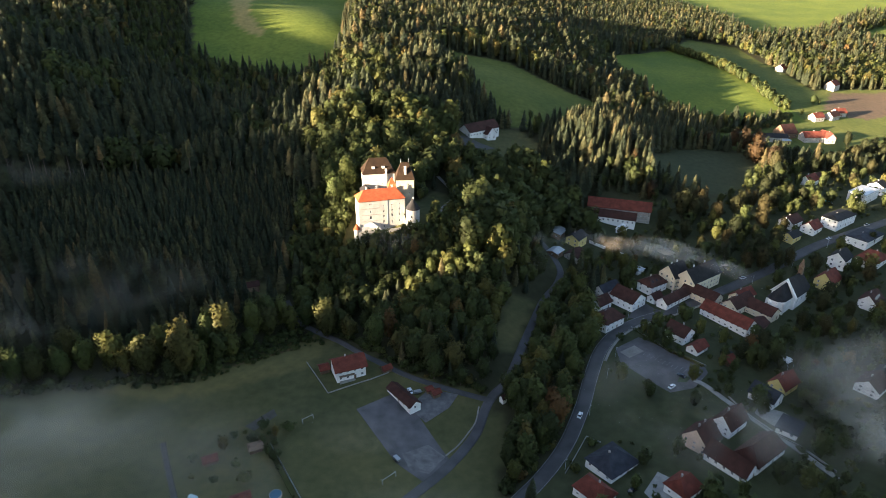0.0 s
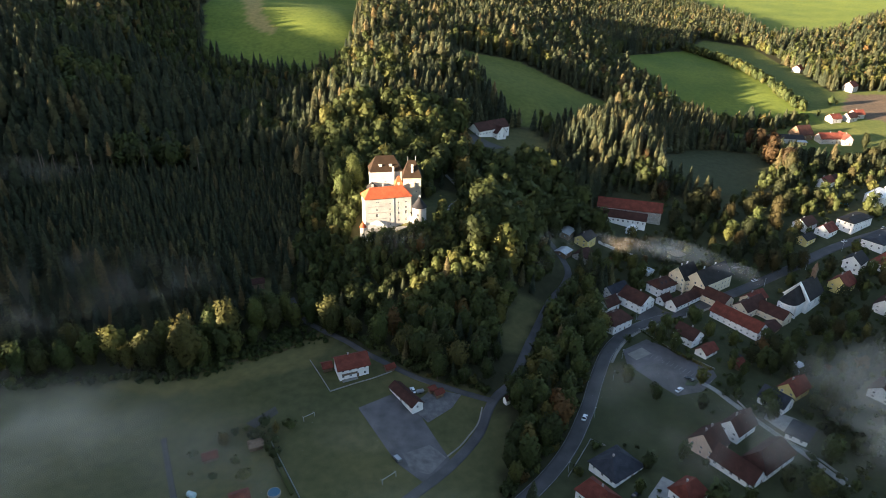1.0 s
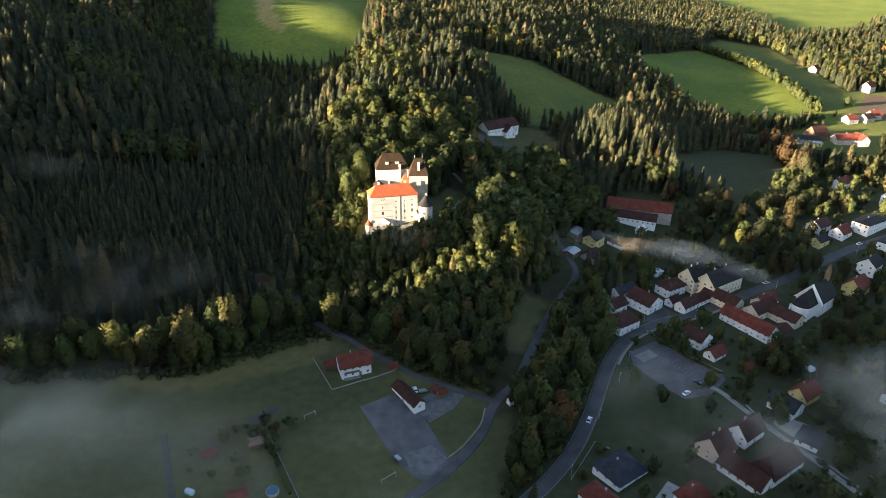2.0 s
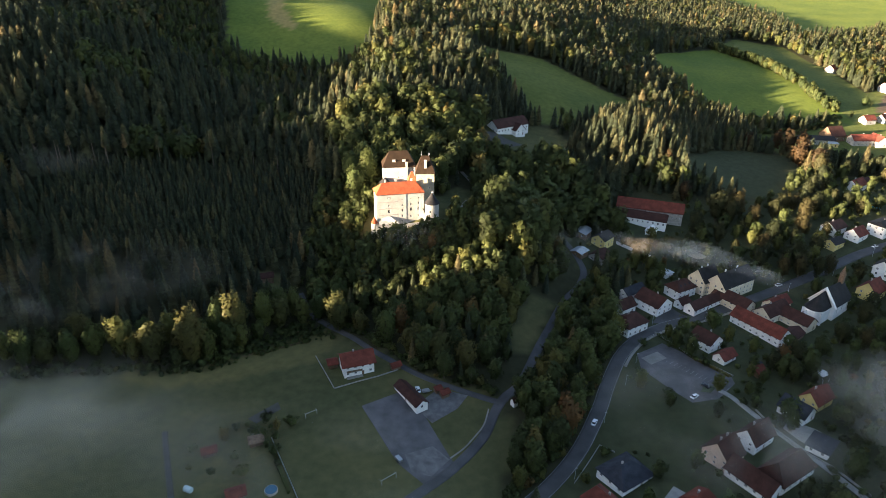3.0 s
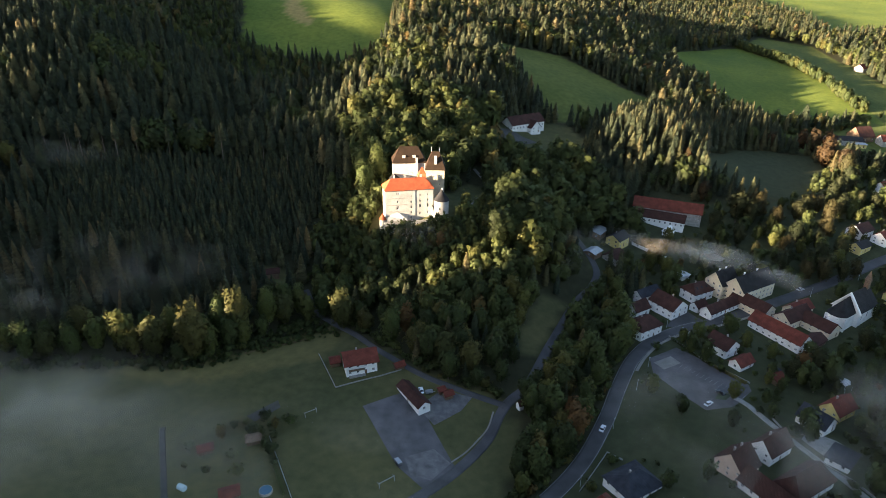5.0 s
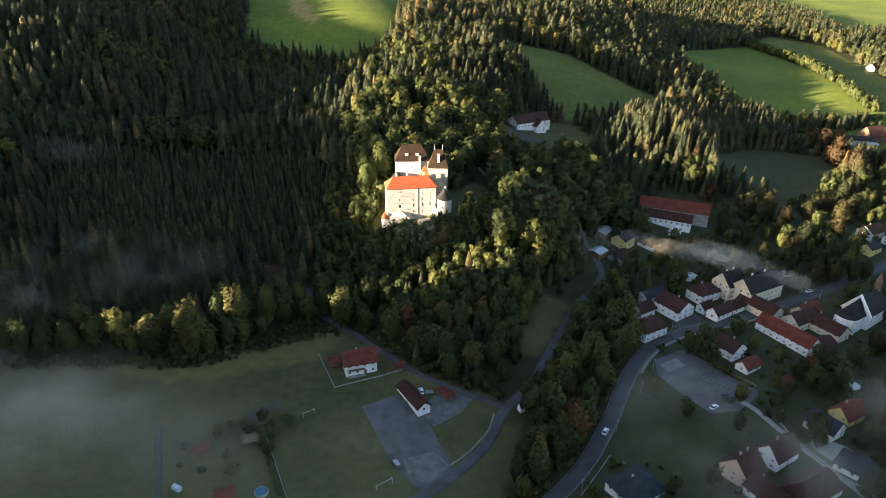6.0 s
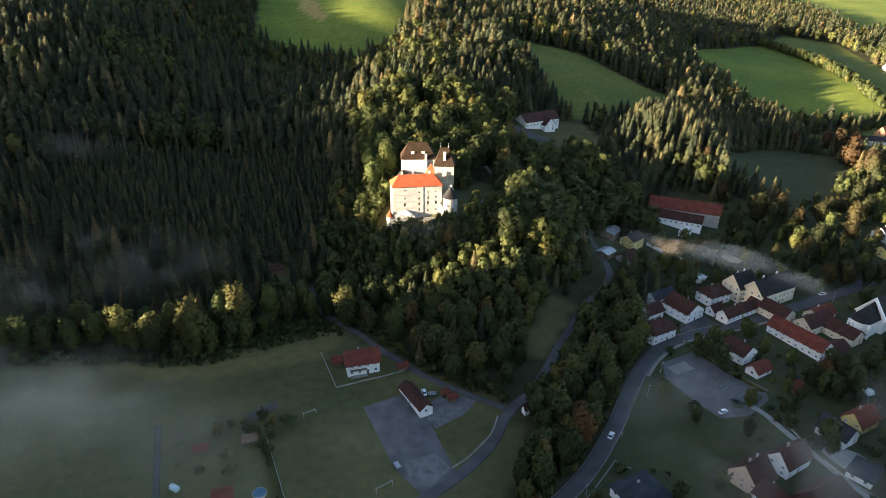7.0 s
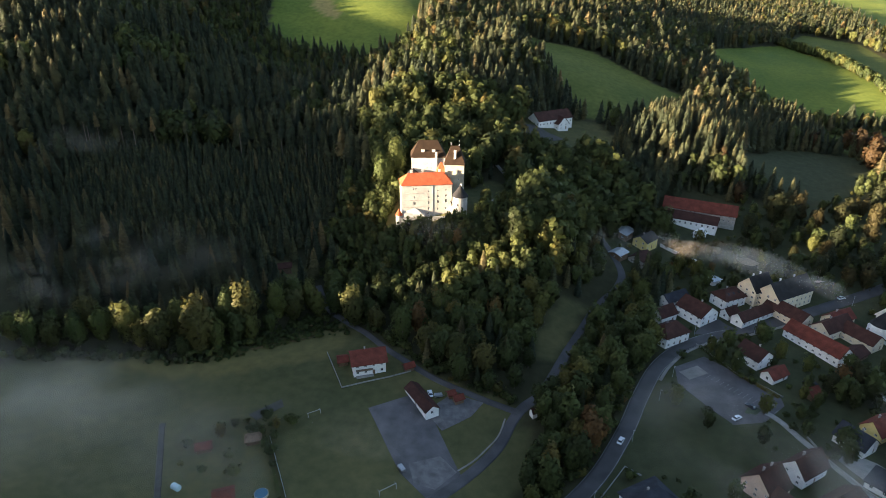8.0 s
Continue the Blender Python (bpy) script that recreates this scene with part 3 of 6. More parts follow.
house("house", (224.8, 323.9), 40, 13, 10, 5, 5.0, M_TRED, M_YELLOW, "yellow house with a steep red roof", attic=False)
house("house", (243.7, 346), 42, 12.6, 9.5, 6, 4, M_TDARK, M_PLASTER, "white gabled house with a dark roof")
house("house", (262, 345), 36, 20, 12, 4, 4, M_TRED, M_PLASTER, "white house with a wide red roof", axis="v", inset=3)
house("house", (238.3, 303.6), 42, 13, 9, 4.2, 4.2, M_TBROWN, M_PLASTER, "white house with a brown roof and skylights", skylights=4)
house("farmhouse", (104.4, 192.2), 40, 10.5, 11, 4.6, 5.6, M_TBROWN, M_PINK, "salmon-coloured farmhouse gable with a steep brown roof", floors=2, chimneys=2, gap=2.6, win=(1.0, 1.3))
house("farm_wing", (113.1, 177.8), 36, 8.5, 17, 3.4, 4.2, M_TBROWN, M_PLASTER, "long low white farm wing with a brown roof", axis="v", chimneys=0, floors=1)
house("farm_wing", (117.4, 202), 38, 13, 8.5, 4.6, 4.6, M_TBROWN, M_PLASTER, "white gabled farm wing with a brown roof", chimneys=1)
house("barn", (119.5, 182), 36, 20, 10, 4.4, 5.2, M_TBROWN, M_PLASTER, "brown-roofed barn beside the farmhouse", chimneys=0, floors=1, category="barn", inset=3)
house("house", (65.2, 181.4), 36, 15.5, 13, 3.2, 3.6, M_TGREY, M_PLASTER, "white bungalow with a dark grey hipped roof", inset=5, floors=1)
house("house", (57.9, 168.1), 40, 9.5, 12.3, 3.6, 3.6, M_TRED, M_PLASTER, "white house with a red roof", axis="v", inset=2)
house("house", (88.2, 168.7), 36, 10, 9, 3.8, 3.8, M_TRED, M_PLASTER, "white house with a red-brown roof", inset=2)
house("house", (153, 229.9), 36, 12, 8, 4, 4, M_TRED, M_YELLOW, "yellow house with an orange-red roof")
house("house", (144.2, 201.4), 48, 10.5, 8, 2.8, 0.8, M_TGREY, M_PLASTER, "low building with a wide slate-grey roof", inset=0.6, floors=1, chimneys=0)
house("house", (195, 230), 38, 13.4, 10, 4, 3.6, M_TBROWN, M_PLASTER, "house with a brown roof in the mist")
house("house", (281.9, 464.5), 38, 14, 9, 4.4, 3.6, M_TRED, M_PLASTER, "white house with a red roof above the gardens")
house("modern_house", (305.5, 433.3), 38, 24, 12, 7.0, 0.5, M_METAL, M_PLASTER, "white modern block with a flat grey roof", inset=2, floors=2, over=0.3)
house("modern_house", (264.3, 393.6), 34, 24, 11, 6.5, 1.6, M_TDARK, M_PLASTER, "white apartment house with a low dark roof", inset=3, floors=2)
house("house", (235.6, 395.3), 36, 13, 10, 4, 3.4, M_TBROWN, M_PLASTER, "white house with a brown roof among gardens")
house("house", (246.3, 387.8), 38, 12, 9, 3.8, 3.6, M_TRED, M_PLASTER, "white house with a red gabled roof among gardens")
house("house", (227.6, 377.9), 36, 11, 7, 3.8, 2.4, M_TDARK, M_YELLOW, "pale yellow house with a dark roof")
house("workshop", (270.4, 369.4), 36, 24, 13, 4.5, 1.5, M_TGREY, M_PLASTER, "white workshop with a wide slate-blue roof", inset=3, floors=1)
house("long_barn", (144.6, 411.8), 74, 11, 43, 5.2, 5.0, M_TRED, M_STONE, "long grey stone barn with a red roof", axis="v", floors=2, chimneys=0, category="barn", gap=2.4, win=(0.8, 1.0))
house("long_barn", (132.5, 405), 70, 9, 33, 3.8, 3.6, M_TBROWN, M_PLASTER, "long white farm building with a brown roof", axis="v", floors=1, chimneys=0, category="barn")
house("outbuilding", (76, 376.7), 60, 11, 9, 3.0, 1.2, M_METAL, M_WOOD, "low shed with a pale sheet roof", floors=1, chimneys=0, category="shed")
house("house", (87, 370.7), 52, 12, 9, 5.2, 2.8, M_TDARK, M_YELLOW, "yellow house with a dark roof")
house("outbuilding", (70.4, 351.5), 52, 8, 7, 2.6, 1.0, M_METAL, M_WOOD, "low shed with a grey sheet roof", floors=1, chimneys=0, category="shed")
house("outbuilding", (82.8, 351.2), 52, 11, 9, 3.2, 2.4, M_TBROWN, M_STONE, "grey outbuilding with a brown roof", floors=1, chimneys=0, category="shed")
house("white_barn", (20.5, 492.5), 40, 32, 13.5, 4.2, 5.0, M_TBROWN, M_PLASTER, "long white barn with a steep brown roof beside the wood", chimneys=0, floors=1, category="barn")
house("barn_wing", (35, 498.5), 40, 9.5, 10, 4.4, 4.6, M_TBROWN, M_PLASTER, "white gabled cross wing of the barn", axis="v", chimneys=0, floors=2, category="barn")
house("farm_building", (289.5, 578), -6, 28, 11, 4.2, 2.4, M_TDARK, M_SHADE_WALL, "long white farm hall with a dark roof", floors=1, chimneys=0, category="barn")
house("farm_building", (310, 572.3), -6, 9, 6, 3.0, 0.8, M_METAL, M_YELLOW, "low yellow annex of a farm hall", floors=1, chimneys=0, category="barn", inset=0.8)
house("farm_building", (334.2, 577.1), 4, 26, 11, 4.6, 4.2, M_TRED, M_SHADE_WALL, "white farmhouse with a long red roof")
house("farm_building", (352.8, 574.8), 4, 9, 15, 4.8, 4.2, M_TRED, M_SHADE_WALL, "white gabled cross wing of the farmhouse", axis="v")
house("house", (372.5, 633.8), 20, 12, 9, 4.0, 3.6, M_TRED, M_SHADE_WALL, "white house with a red roof above the farm")
house("house", (392.3, 639.1), 30, 13, 9, 4.0, 3.8, M_TBROWN, M_SHADE_WALL, "white house with a brown roof above the farm")
house("house", (403.8, 651.5), 10, 11, 9, 4.0, 3.6, M_TRED, M_SHADE_WALL, "small red-roofed house beside the ploughed field")
house("house", (420.9, 811.7), 40, 14, 10, 4.5, 4, M_TRED, M_SHADE_WALL, "white house with a red roof far up the valley")
house("house", (448.4, 742), 40, 15, 11, 6, 4.5, M_TRED, M_SHADE_WALL, "white house with an orange roof far up the valley")
house("shed", (-26, 242.1), 36, 4, 3, 2.2, 1.2, M_TRED, M_WOOD, "small wooden shed with a red roof", floors=1, chimneys=0, sides="", category="shed")
house("shed", (-2.7, 228.1), 36, 3.6, 3, 2.2, 1.0, M_TRED, M_WOOD, "small red hut in the gravel yard", floors=1, chimneys=0, sides="", category="shed")
house("chapel", (27.9, 227.8), 37, 2.2, 2.4, 2.4, 1.6, M_TBROWN, M_PLASTER, "tiny white wayside chapel under trees", floors=1, chimneys=0, sides="", over=0.25, category="chapel")


# ---- the castle ----
def cone_roof(r, z, h, n=24):
    bm = bmesh.new()
    ring = [bm.verts.new((r * math.cos(2 * math.pi * k / n), r * math.sin(2 * math.pi * k / n), z)) for k in range(n)]
    mid = [bm.verts.new((v.co.x * 0.45, v.co.y * 0.45, z + h * 0.52)) for v in ring]
    top = bm.verts.new((0, 0, z + h))
    for k in range(n):
        l = (k + 1) % n
        bm.faces.new([ring[k], ring[l], mid[l], mid[k]])
        bm.faces.new([mid[k], mid[l], top])
    bm.faces.new(ring[::-1])
    return bm


def drum(r, z0, z1, n=24):
    bm = bmesh.new()
    bmesh.ops.create_cone(bm, cap_ends=True, segments=n, radius1=r * 1.03, radius2=r, depth=z1 - z0, matrix=Matrix.Translation((0, 0, (z0 + z1) / 2)))
    return bm


FACADE = [(6.4, 16.2, 0.8, 0.9), (7.6, 16.2, 0.8, 0.9), (6.8, 11.4, 0.9, 1.3), (6.8, 7.6, 1.3, 1.9), (14.4, 14.6, 0.9, 1.0), (14.4, 11.0, 1.0, 1.3), (14.4, 7.8, 1.0, 1.7), (14.4, 4.6, 1.0, 1.6), (14.4, 2.0, 0.9, 1.2),
          (19.3, 14.8, 0.9, 1.0), (19.3, 11.4, 1.0, 1.4), (19.3, 8.0, 1.2, 2.1), (19.3, 4.2, 1.0, 1.4), (23.6, 15.0, 0.9, 1.0), (23.6, 11.7, 1.0, 1.4), (23.6, 8.2, 1.2, 2.1), (23.6, 4.4, 1.0, 1.4), (21.5, 1.4, 0.8, 1.0)]
pal = house("castle_palace", (-47.5, 334.4), 17.6, 26.7, 11, 19, 4.6, M_TORANGE, M_CASTLE, "sunlit castle palace, cream plaster with an orange tiled roof", inset=4, floors=5, gap=4.4, win=(1.0, 1.4), base=41, over=0.5, category="castle", chimneys=0, door="", grid={"u": FACADE})
for z in (14.0, 10.2, 6.4):
    part("string_course", box(1.2, 11.2, -0.16, 0.0, z, z + 0.28), M_STONE, pal, "weathered stone string course")
part("downpipe", box(16.5, 16.62, -0.14, -0.02, 0.5, 18.6), M_METAL, pal, "grey metal downpipe")
for x, y in ((6, 7.2), (12, 7.4), (21, 7.0)):
    bm = box(x - 0.5, x + 0.5, y - 0.4, y + 0.4, 21.0, 24.6)
    box_into(bm, x - 0.6, x + 0.6, y - 0.5, y + 0.5, 24.6, 24.8)
    part("chimney", bm, M_CASTLE, pal)
keep = house("castle_keep", (-27.4, 351.5), 6, 10.4, 10.4, 27, 8.2, M_TCASTLE, M_TOWER, "tall castle keep of weathered plaster with a steep brown roof", inset=3.0, floors=5, base=41, over=0.5, category="castle tower", chimneys=0, door="", sides="UV", gap=4.2, win=(0.9, 1.2),
             grid={"u": [(3.2, 22.5, 0.8, 1.1), (7.4, 22.5, 0.8, 1.1), (7.6, 17.5, 0.7, 1.0), (3.0, 17.0, 0.6, 1.0)]})
bm = box(4.7, 6.0, 1.2, 2.6, 27.5, 33.5)
box_into(bm, 4.6, 6.1, 1.1, 2.7, 33.5, 33.75)
part("chimney", bm, M_CASTLE, keep, "tall white chimney on the roof slope")
for x in (3.0, 7.4):
    bm = bmesh.new()
    bmesh.ops.create_cone(bm, cap_ends=True, segments=6, radius1=0.1, radius2=0.04, depth=3.2, matrix=Matrix.Translation((x, 5.2, 36.6)))
    bmesh.ops.create_icosphere(bm, subdivisions=1, radius=0.25, matrix=Matrix.Translation((x, 5.2, 36.0)))
    part("finial", bm, M_METAL, keep, "thin metal finial")
rear = house("castle_rear_wing", (-48.2, 363.8), 12, 19, 11.5, 25, 7.6, M_TCASTLE, M_CASTLE, "white rear wing of the castle with a tall brown hipped roof", inset=4.2, floors=5, base=42, over=0.5, category="castle", chimneys=0, door="", sides="UV", gap=3.4, win=(0.8, 1.0),
             grid={"u": [(9.0, 20.4, 0.5, 0.7), (11.2, 20.4, 0.5, 0.7), (9.0, 17.8, 0.7, 0.9), (11.4, 17.8, 0.7, 0.9), (13.8, 17.8, 0.7, 0.9), (10.2, 15.0, 0.7, 0.9), (13.0, 15.0, 0.7, 0.9)]})
for x in (6.4, 12.4):
    bm = box(x - 0.9, x + 0.9, 1.4, 3.4, 26.6, 28.2)
    box_into(bm, x - 1.05, x + 1.05, 1.25, 3.6, 28.2, 28.4)
    part("dormer", bm, M_CASTLE, rear, "small white roof dormer")
bm = box(13.2, 14.4, -0.9, 0.3, 12, 27.5)
part("chimney", bm, M_CASTLE, rear, "tall white chimney stack")
house("castle_side_wing", (-46.8, 346.8), 12, 6.0, 17.5, 15.5, 2.6, M_TDARK, M_CASTLE, "white castle side wing with a low dark roof", axis="v", floors=4, base=42, over=0.3, category="castle", chimneys=0, door="", gap=3.6, win=(0.7, 0.9), attic=False)
house("castle_link", (-43.2, 352), 12, 12.5, 8, 12.5, 2.0, M_TDARK, M_CASTLE, "low dark-roofed range round the castle court", floors=3, base=42, over=0.3, category="castle", chimneys=1, door="", gap=3.4, win=(0.7, 0.9), inset=1.5)
house("stair_tower", (-32.6, 358.0), 12, 4.6, 4.6, 19, 4.6, M_TORANGE, M_CASTLE, "slim castle stair tower with a pointed orange roof", floors=4, base=42, inset=2.0, over=0.35, category="castle tower", chimneys=0, door="", gap=4, win=(0.6, 0.8))
tw = thing("round_turret", pose(-17.3, 341, 40), "white round castle turret with a dark conical roof", "castle turret")
part("wall", drum(3.9, -3, 14), M_CASTLE, tw)
part("roof", cone_roof(4.4, 14, 6.2), M_TDARK, tw)
for a, z in ((-100, 9.5), (-70, 5.0), (-120, 4.0)):
    bm = box(-0.4, 0.4, -0.08, 0.1, 0, 1.1)
    bm.transform(Matrix.Rotation(radians(a + 90), 4, "Z") @ Matrix.Translation((0, -3.95, z)))
    part("window", bm, M_GLASS, tw, "small dark turret window")
bm = box(-0.5, 0.5, 1.4, 2.2, 15, 20.0)
part("chimney", bm, M_CASTLE, tw)
tw = thing("corner_turret", pose(-49, 334.0, 38), "small white corner turret with a red conical roof", "castle turret")
part("wall", drum(1.8, -4, 5.5), M_CASTLE, tw)
part("roof", cone_roof(2.1, 5.5, 3.6), M_TORANGE, tw)


def bar(name, a, b, thick, z0, z1, material, label, category="wall", parent=None, kind=""):
    """A straight upright wall from a to b in the plan, that follows the ground by its foot."""
    a, b = Vector(a), Vector(b)
    d = (b - a)
    n = max(1, int(d.length / 4))
    nrm = Vector((-d.y, d.x)).normalized() * thick / 2
    bm = bmesh.new()
    rows = []
    for k in range(n + 1):
        p = a + d * k / n
        z = g(p.x, p.y)
        rows.append([bm.verts.new((*(p + s * nrm), z + h)) for s, h in ((1, z0), (-1, z0), (-1, z1), (1, z1))])
    for r0, r1 in zip(rows, rows[1:]):
        for k in range(4):
            l = (k + 1) % 4
            bm.faces.new([r0[k], r0[l], r1[l], r1[k]])
    bm.faces.new(rows[0][::-1]), bm.faces.new(rows[-1])
    bmesh.ops.recalc_face_normals(bm, faces=bm.faces[:])
    return tagged(part(name, bm, material, parent), label, category, kind=kind)


cu, su = math.cos(radians(17.6)), math.sin(radians(17.6))


def castle_front_wall():
    ob = thing("castle_outer_wall", pose(-47.5, 334.4, 38, 0, 0, 17.6), "low white outer wall before the castle palace", "castle wall")
    part("wall", box(-1, 26, -3.6, -3.0, -4, 4.6), M_CASTLE, ob)
    part("coping", box(-1.1, 26.1, -3.75, -2.85, 4.6, 4.85), M_STONE, ob)
    bm = bmesh.new()
    v = [bm.verts.new(p) for p in ((1, -3.0, 5.2), (12, -3.0, 5.2), (12, 0.0, 7.6), (7, 0.0, 9.0), (1, 0.0, 7.0), (1, -3.0, 4.9), (12, -3.0, 4.9), (12, 0, 4.9), (7, 0, 4.9), (1, 0, 4.9))]
    bm.faces.new([v[0], v[1], v[2], v[3], v[4]]), bm.faces.new([v[9], v[8], v[7], v[6], v[5]])
    for k in range(5):
        l = (k + 1) % 5
        bm.faces.new([v[5 + k], v[5 + l], v[l], v[k]])
    bmesh.ops.recalc_face_normals(bm, faces=bm.faces[:])
    part("lean_to_roof", bm, M_STONE, ob, "grey lean-to roof against the palace")
    for s, w in ((3.5, 0.7), (17, 0.6), (20, 0.6)):
        part("loophole", box(s, s + w, -3.64, -3.5, 2.6, 3.5), M_GLASS, ob)
    # link to the round turret with a swept dark roof
    bm = box(26.2, 29.5, -2.4, 1.0, -4, 9.0)
    part("link_wall", bm, M_CASTLE, ob)
    bm = bmesh.new()
    v = [bm.verts.new(p) for p in ((25.9, -2.8, 12.2), (29.8, -2.8, 8.6), (29.8, 1.3, 8.6), (25.9, 1.3, 12.2), (25.9, -2.8, 11.9), (29.8, -2.8, 8.3), (29.8, 1.3, 8.3), (25.9, 1.3, 11.9))]
    for q in ((0, 1, 2, 3), (7, 6, 5, 4), (0, 4, 5, 1), (1, 5, 6, 2), (2, 6, 7, 3), (3, 7, 4, 0)):
        bm.faces.new([v[k] for k in q])
    part("link_roof", bm, M_TDARK, ob)


castle_front_wall()
ribbon("path", [(-2, 352), (1, 372), (6, 392), (4, 408), (-4, 420)], 2.6, M_GRAVEL, "pale gravel path up to the castle", 0.14, category="path")


# ---- woods ----
def soft_normals(V, F, out, share):
    """Normals between each face's own and the crown's, so that a crown has a lit and a shaded side."""
    a, b = V[F[:, 2]] - V[F[:, 0]], V[F[:, 3]] - V[F[:, 1]]
    fn = np.cross(a, b)
    fn /= np.linalg.norm(fn, axis=1)[:, None] + 1e-9
    o = out / (np.linalg.norm(out, axis=1)[:, None] + 1e-9)
    fv = np.zeros_like(V)
    fv[F.ravel()] = np.repeat(fn, 4, 0)
    fv *= np.where((fv * o).sum(1) < 0, -1, 1)[:, None]
    n = share * o + (1 - share) * fv
    return n / (np.linalg.norm(n, axis=1)[:, None] + 1e-9)


def core(profile, k):
    """The dense, dark inside of a crown: rings of k corners at (height, radius), closed by quads."""
    V = [(r * math.cos(2 * math.pi * j / k + 0.4 * i), r * math.sin(2 * math.pi * j / k + 0.4 * i), z) for i, (z, r) in enumerate(profile) for j in range(k)]
    F = [(i * k + j, i * k + (j + 1) % k, (i + 1) * k + (j + 1) % k, (i + 1) * k + j) for i in range(len(profile) - 1) for j in range(k)]
    return np.array(V), np.array(F), np.array([(x, y, 0.3) for x, y, _ in V])


def with_core(V, F, O, profile, k):
    cv, cf, co = core(profile, k)
    return np.vstack([V, cv]), np.vstack([F, cf + len(V)]), np.vstack([O, co])


def conifer(seed, H, R, n, bare=0.12, blunt=0.85):
    """Drooping boughs all round a stem, shorter towards the tip: each bough a bent quad."""
    r = np.random.default_rng(seed)
    V, F, O = [], [], []
    lean = r.uniform(-0.04, 0.04, 2)
    for k in range(n):
        u = min(0.985, (k + r.uniform(0, 1)) / n) ** 0.9
        zc = H * (bare + (1 - bare) * u)
        rr = (R * (1 - u) ** blunt * min(1, 0.55 + 3 * u) * r.uniform(0.7, 1.15)) + 0.22
        a = 2.4 * k + r.uniform(-0.5, 0.5)
        ca, sa = math.cos(a), math.sin(a)
        w = rr * r.uniform(0.42, 0.62) + 0.1
        dz = -rr * r.uniform(0.25, 0.75)
        up = rr * r.uniform(0.35, 0.6)
        ox, oy = lean * zc
        m = len(V)
        V += [(ox, oy, zc + up), (ox + ca * rr * 0.6 - sa * w, oy + sa * rr * 0.6 + ca * w, zc + dz * 0.6), (ox + ca * rr, oy + sa * rr, zc + dz), (ox + ca * rr * 0.6 + sa * w, oy + sa * rr * 0.6 - ca * w, zc + dz * 0.6)]
        F.append((m, m + 3, m + 2, m + 1))
        O += [(ca, sa, 0.45)] * 4
    for j in range(2):
        a, m = j * 1.57, len(V)
        ca, sa = math.cos(a) * R * 0.1, math.sin(a) * R * 0.1
        ox, oy = lean * H
        V += [(ox - ca, oy - sa, H * 0.93), (ox + ca, oy + sa, H * 0.93), (ox + 0.03, oy, H * 1.03), (ox - 0.03, oy, H * 1.03)]
        F.append((m, m + 1, m + 2, m + 3))
        O += [(0, 0, 1)] * 4
    few = n < 30
    prof = [(H * (bare + (1 - bare) * u), max(0.1, 0.5 * R * (1 - u) ** blunt * min(1, 0.6 + 3 * u))) for u in ((0.02, 0.9) if few else (0.0, 0.4, 0.9))]
    V, F, O = with_core(np.array(V), np.array(F), np.array(O, float), prof, 4 if few else 5)
    return V, F, soft_normals(V, F, O, 0.65)


def broadleaf(seed, H, R, leaves, size, low=0.0):
    """A domed, lumpy crown of leaf clumps over a few inner boughs: each clump a bent quad."""
    r = np.random.default_rng(seed)
    zc, rz = H * (0.5 + low / 2), H * (0.5 - low / 2)
    knob = r.normal(size=(22, 3))
    knob /= np.linalg.norm(knob, axis=1)[:, None]
    amp, wide = r.uniform(0.4, 1.1, 22), r.uniform(0.2, 0.46, 22)
    d = r.normal(size=(leaves, 3))
    d[:, 2] += 0.2
    d /= np.linalg.norm(d, axis=1)[:, None]
    ang = np.arccos(np.clip(d @ knob.T, -1, 1))
    lump = amp * np.exp(-(ang / wide) ** 2)
    best = lump.argmax(1)
    rad = (0.62 + 0.48 * lump.max(1)) * np.where(r.uniform(size=leaves) < 0.8, r.uniform(0.88, 1.06, leaves), r.uniform(0.55, 0.9, leaves))
    shape = np.array([R, R, rz]) * np.array([1, 1, 1.0])
    P = d * rad[:, None] * shape
    P[:, :2] *= np.where(P[:, 2] < 0, 1 - 0.22 * np.abs(P[:, 2] / rz), 1)[:, None]
    P[:, 2] += zc
    out = 0.7 * d + 0.8 * (d - 0.75 * knob[best])
    out /= np.linalg.norm(out, axis=1)[:, None]
    nrm = out + r.normal(size=(leaves, 3)) * 0.75 + np.array([0, 0, 0.2])
    nrm /= np.linalg.norm(nrm, axis=1)[:, None]
    a = np.cross(nrm, r.normal(size=(leaves, 3)))
    a /= np.linalg.norm(a, axis=1)[:, None]
    b = np.cross(nrm, a)
    sz = (size * r.uniform(0.6, 1.35, leaves))[:, None]
    V = np.stack([P + a * sz * 0.55, P + b * sz * 0.5 + nrm * sz * 0.1, P - a * sz * 0.55, P - b * sz * 0.5 - nrm * sz * 0.12], 1).reshape(-1, 3)
    F = np.arange(leaves * 4).reshape(-1, 4)
    prof = [(zc + rz * u, 0.66 * R * w) for u, w in (((-0.7, 0.6), (0.0, 1.0), (0.66, 0.5)) if leaves < 60 else ((-0.75, 0.55), (-0.3, 0.95), (0.25, 0.95), (0.68, 0.4)))]
    V, F, O = with_core(V, F, np.repeat(out, 4, 0), prof, 5 if leaves < 60 else 6)
    return V, F, soft_normals(V, F, O, 0.8)


